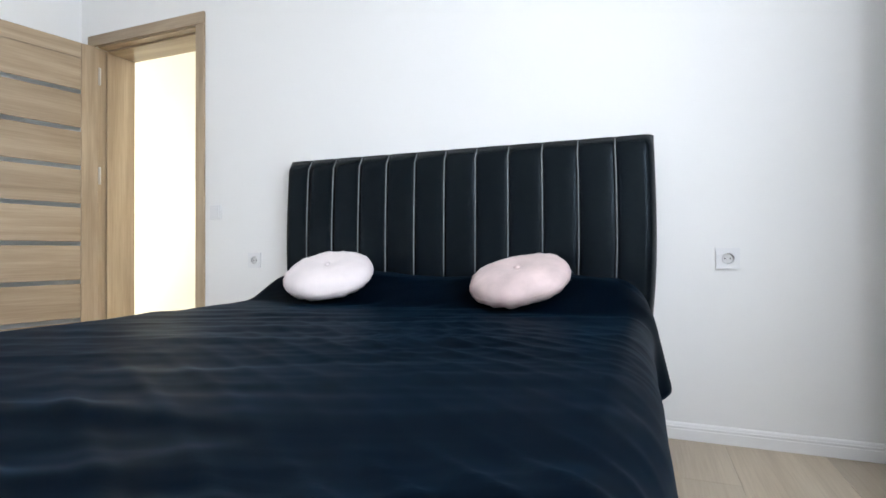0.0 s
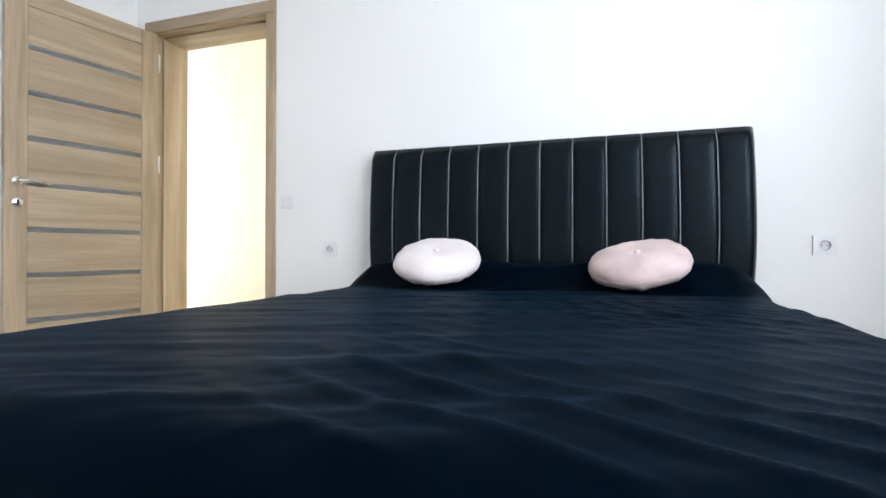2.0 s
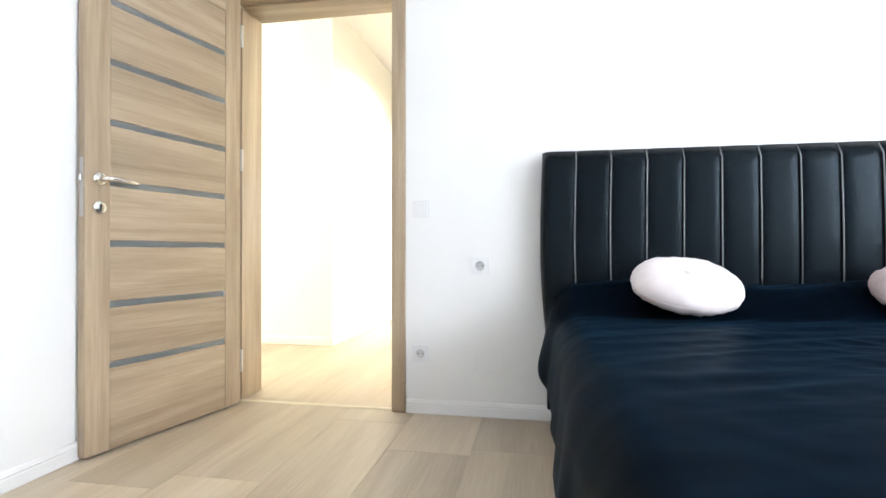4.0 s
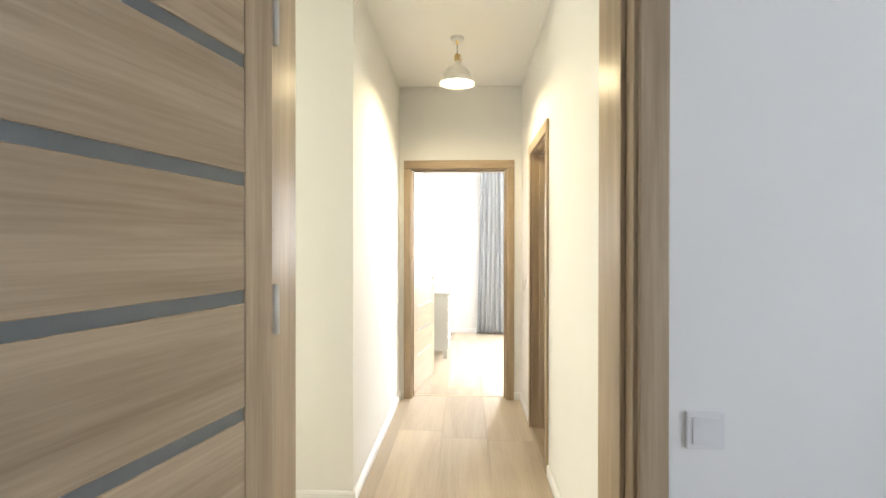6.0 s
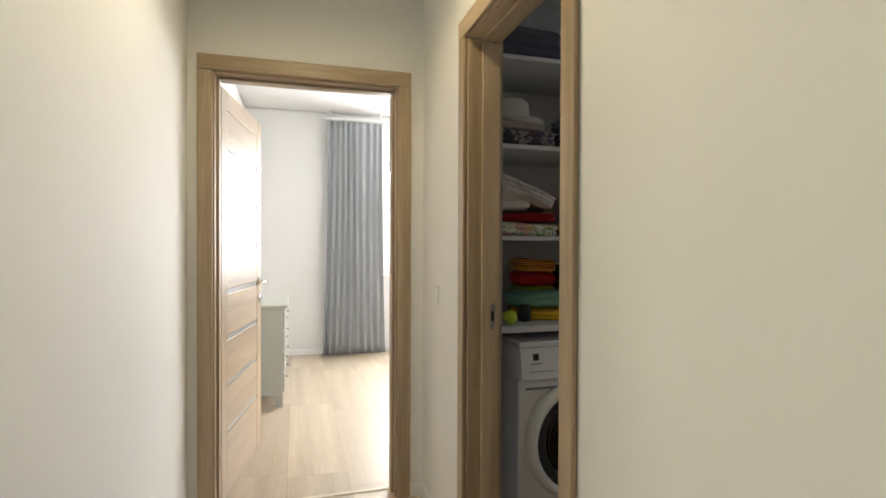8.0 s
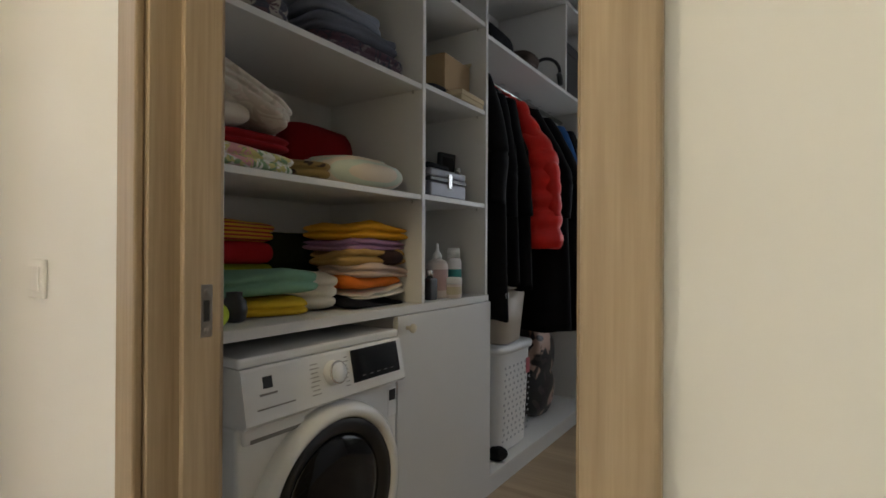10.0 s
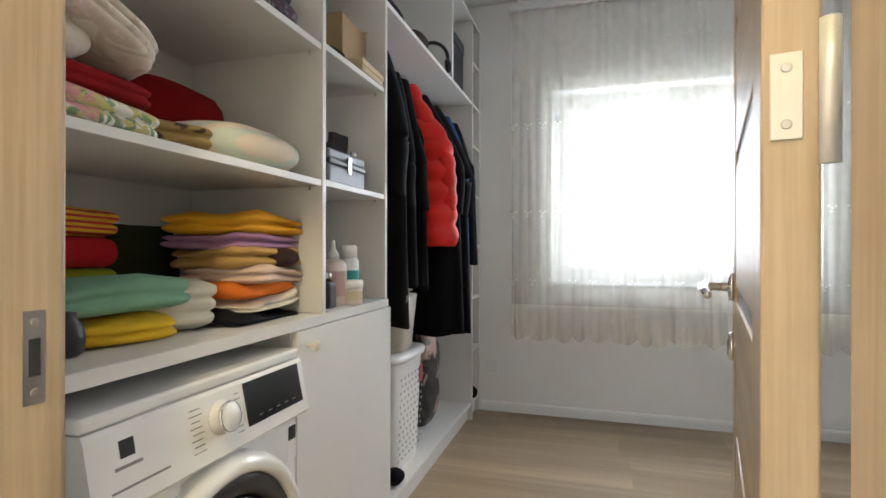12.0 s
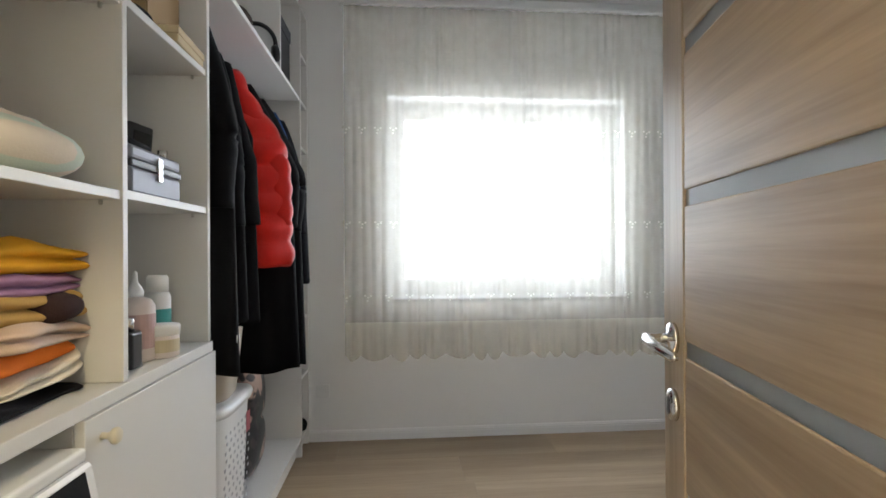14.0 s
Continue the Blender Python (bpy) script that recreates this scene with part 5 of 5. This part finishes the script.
def hamper():
    ob = thing("laundry_hamper", pose(2.875, 3.175, FL), "tall white perforated plastic laundry hamper", "laundry hamper")
    n = 48

    def ring(wx, wy, z, p=5.0):
        return [(wx * sq(math.cos(2 * math.pi * k / n), p), wy * sq(math.sin(2 * math.pi * k / n), p), z) for k in range(n)]

    bm = add_rings(bmesh.new(), [ring(0.165, 0.115, 0), ring(0.175, 0.125, 0.01), ring(0.195, 0.145, 0.50), ring(0.185, 0.135, 0.502), ring(0.168, 0.118, 0.02)], cap=True)
    bmesh.ops.recalc_face_normals(bm, faces=bm.faces)
    part("body", bm, WHITE_PLASTIC, ob, smooth=False)
    bm = add_rings(bmesh.new(), [ring(0.188, 0.138, 0.498), ring(0.208, 0.158, 0.500), ring(0.212, 0.162, 0.518), ring(0.206, 0.156, 0.532), ring(0.180, 0.130, 0.534)], cap=True)
    bmesh.ops.recalc_face_normals(bm, faces=bm.faces)
    part("rim", bm, WHITE_PLASTIC, ob, smooth=True)
    HOLE = plain("hamper_hole", (0.46, 0.46, 0.48), 0.6)
    for j in range(13):
        for i in range(7):
            z = 0.06 + 0.030 * j
            s = 0.125 + 0.02 * (z / 0.5)
            y = -s - 0.0012
            part("perforation", box(-0.135 + 0.045 * i + 0.012 * (j % 2), -0.121 + 0.045 * i + 0.012 * (j % 2), y, y + 0.002, z, z + 0.012, 0.0008, 1), HOLE, ob)
    part("emblem", box(0.105, 0.150, -0.1445, -0.142, 0.36, 0.44, 0.001, 1), plain("red_emblem", (0.45, 0.10, 0.12), 0.5), ob)
    return ob


hamper()
bk = thing("plastic_basket", pose(2.880, 3.16, FL + 0.535, 0, 0, 6), "beige plastic basket standing on the hamper", "basket")
bm = bmesh.new()


def oval(w, d, z, n=40):
    return [(w * sq(math.cos(2 * math.pi * k / n), 3.5), d * sq(math.sin(2 * math.pi * k / n), 3.5), z) for k in range(n)]


add_rings(bm, [oval(0.12, 0.10, 0), oval(0.128, 0.108, 0.008), oval(0.156, 0.134, 0.28), oval(0.150, 0.128, 0.28), oval(0.122, 0.102, 0.012)])
bmesh.ops.recalc_face_normals(bm, faces=bm.faces)
BEIGE = plain("beige_plastic", (0.52, 0.45, 0.36), 0.4, var=0.04)
part("body", bm, BEIGE, bk, smooth=True)
bm = add_rings(bmesh.new(), [oval(0.154, 0.132, 0.276), oval(0.170, 0.148, 0.280), oval(0.172, 0.150, 0.292), oval(0.154, 0.132, 0.294)])
bmesh.ops.recalc_face_normals(bm, faces=bm.faces)
part("rim", bm, BEIGE, bk, smooth=True)
bagm = blotched("printed_bag", ((0.02, 0.02, 0.022), (0.42, 0.20, 0.13), (0.50, 0.34, 0.27), (0.06, 0.05, 0.05)), 3.0, 0.4)
folded("shopping_bag", 3.46, 3.22, FL, 0.30, 0.24, 0.52, 2, None, "printed brown and black shopping bag under the coats", "bag", seed=71, material=bagm, power=4.0, bite=0.02)
shoe = folded("black_shoe", 4.03, 3.10, FL, 0.10, 0.24, 0.075, 1, (0.012, 0.012, 0.013), "black shoe on the lowest shelf", "shoe", seed=72, group="", power=2.6)
folded("black_slipper", 2.70, 3.055, FL, 0.10, 0.10, 0.05, 1, (0.012, 0.012, 0.013), "black slipper at the front of the hanging bay", "slipper", seed=73, group="", power=2.6)
U = 2.073
folded("black_bag", 2.80, 3.20, U, 0.34, 0.26, 0.17, 1, (0.015, 0.015, 0.017), "black soft bag on the upper shelf", "bag", seed=74, power=3.0, bite=0.03)
folded("rolled_sweater", 3.13, 3.17, U, 0.20, 0.24, 0.14, 2, (0.08, 0.06, 0.05), "brown folded sweater on the upper shelf", "sweater", seed=75, power=3.0)
hp = thing("headphones", pose(3.33, 3.075, U), "black round headphones standing on the upper shelf", "headphones")
part("band", tube([(0.03 * math.cos(a), -0.075 * math.cos(a), 0.085 + 0.085 * math.sin(a)) for a in [math.pi * k / 16 for k in range(17)]], 0.010, 10), BLACK_PLASTIC, hp, smooth=True)
for s in (-1, 1):
    part("ear_cup", lathe([(0.03, -0.015), (0.038, -0.008), (0.038, 0.010), (0.028, 0.016), (0.001, 0.017)], 22, pose(0.03 * s, -0.075 * s, 0.045, 80, 0, 20)), BLACK_PLASTIC, hp, smooth=True)
bb = thing("storage_box", pose(3.68, 3.20, U), "tall black storage box on the upper shelf", "box")
part("body", box(-0.14, 0.14, -0.17, 0.17, 0.0, 0.30, 0.004, 2), plain("black_card", (0.02, 0.02, 0.022), 0.7), bb)
part("lid", box(-0.145, 0.145, -0.175, 0.175, 0.27, 0.335, 0.004, 2), plain("dark_card", (0.035, 0.035, 0.04), 0.7), bb)
for k, zz in enumerate((0.461, 0.801, 1.141, 1.471, 1.801, 2.073)):
    folded("dark_item", 4.03, 3.20, zz, 0.13, 0.24, 0.06 + 0.03 * (k % 3), 1, (0.05 + 0.05 * (k % 2), 0.05, 0.05 + 0.04 * (k % 3)), "small dark bundle on a slim shelf", "bundle", seed=81 + k, group="bundles in the end bay", power=3.0)

# ---------------------------------------------------------------- window dressing of the dressing room
def sheer_curtain():
    ob = thing("sheer_curtain", pose(4.085, 2.76, 0), "white sheer curtain with a scalloped lace hem", "curtain")
    width, top, folds = 2.16, 2.70, 34
    nx, nz = folds * 10, 30
    def skin(z0f, z1, rows):
        bm, grid = bmesh.new(), []
        for j in range(rows + 1):
            row = []
            for i in range(nx + 1):
                u = i / nx
                z0 = z0f(u)
                z = z0 + (z1 - z0) * j / rows
                ph = 2 * math.pi * folds * (u + 0.006 * math.sin(23 * u) + 0.004 * math.sin(51 * u + 2.0 * z))
                amp = 0.008 * (0.7 + 0.5 * noise.noise(Vector((u * 16, 0.3, z * 0.4)))) * (1.15 - 0.25 * z / top)
                row.append(bm.verts.new((amp * math.sin(ph) + 0.006 * noise.noise(Vector((u * 9, z, 4))), -width * u + 0.3 * amp * math.cos(ph), z)))
            grid.append(row)
        for a, b in zip(grid, grid[1:]):
            for k in range(nx):
                bm.faces.new((a[k], a[k + 1], b[k + 1], b[k]))
        return bm
    part("voile", skin(lambda u: 0.745, top, nz), SHEER, ob, smooth=True)
    part("lace_hem", skin(lambda u: 0.545 - 0.055 * abs(math.sin(math.pi * (u * 17 + 0.25 * math.sin(31 * u)))) * (0.75 + 0.5 * noise.noise(Vector((u * 11, 2.0, 0.0)))), 0.745, 10), LACE, ob, "cream scalloped lace hem", True)
    emb = bmesh.new()
    for zc, step, size in ((1.93, 3, 0.011), (1.35, 3, 0.012), (0.90, 4, 0.010)):
        for k in range(0, folds * 2, step):
            yy = -width * (k + 0.5) / (folds * 2)
            for dy, dz in ((0, 0), (0.018, 0.012), (-0.017, 0.010), (0.004, -0.02)):
                add_box(emb, -0.0205, -0.0190, yy + dy - size / 2, yy + dy + size / 2, zc + dz - size / 2, zc + dz + size / 2, 0.0004, 1)
    part("embroidery", emb, LACE, ob, "cream stitched motifs in rows")["kind"] = "stuff"
    for by in (-0.05, -1.05, -2.10):
        part("rail_bracket", box(-0.010, 0.010, by - 0.012, by + 0.012, top + 0.0305, CEIL + 0.001, 0.002, 1), WHITE_PLASTIC, ob)
    part("curtain_rail", box(-0.015, 0.015, -width - 0.03, 0.03, top + 0.005, top + 0.03, 0.004, 1), WHITE_PLASTIC, ob)
    return ob


sheer_curtain()
sk = thing("wall_socket", pose(4.1495, 2.905, 0.315, 0, 0, -90), "white wall socket low on the window wall", "socket")
part("cover_plate", box(-0.041, 0.041, -0.009, 0, -0.041, 0.041, 0.003, 2), WHITE_PLASTIC, sk)
part("recess", lathe([(0.024, 0.0), (0.024, 0.0105), (0.0205, 0.010), (0.0195, 0.0095), (0.001, 0.0095)], 24, pose(0, 0, 0, 90)), WHITE_PLASTIC, sk)


# ---------------------------------------------------------------- floor boards
def boards(name, x0, x1, y0, y1, seed, phase=-0.07, width=0.325, length=1.29, material=FLOOR, label="pale oak laminate floor boards"):
    """Laminate boards that run along y, each one a piece of its own."""
    base = tagged(part(name, box(x0, x1, y0, y1, -0.05, -0.008), RUBBER), label, "floor", kind="structure")
    rng, cache = random.Random(seed), {}
    edge = phase + width * math.floor((x0 - phase) / width)
    while edge < x1 - 0.01:
        x = max(edge, x0)
        w = min(edge + width, x1) - x
        edge += width
        if w < 0.006:
            continue
        y = y0 - rng.random() * length
        while y < y1 - 0.001:
            a, b = max(y, y0), min(y + length, y1)
            y += length
            if b - a < 0.02:
                continue
            key = (round(w, 3), round(b - a, 3))
            if key not in cache:
                bm = box(0.0004, w - 0.0004, 0.0004, b - a - 0.0004, -0.008, 0.0, 0.0007, 1)
                me = bpy.data.meshes.new("board")
                bm.to_mesh(me)
                bm.free()
                me.materials.append(material)
                cache[key] = me
            ob = new("board", cache[key])
            ob.parent, ob.location = base, (x, a, 0)
    return base


boards("floor", -0.2, 4.2, -3.7, 0.03, 1)
boards("floor_hall", -0.172, 0.924, 0.03, 3.58, 2)
boards("floor_hall_arm", -2.6, -0.172, 0.25, 1.576, 3)
boards("floor_closet", 0.924, 4.15, 0.5, 3.475, 4, material=FLOOR_DIM, label="oak laminate floor boards, coloured darker for the dimmer room")
boards("floor_room", -0.25, 3.4, 3.58, 7.05, 5)
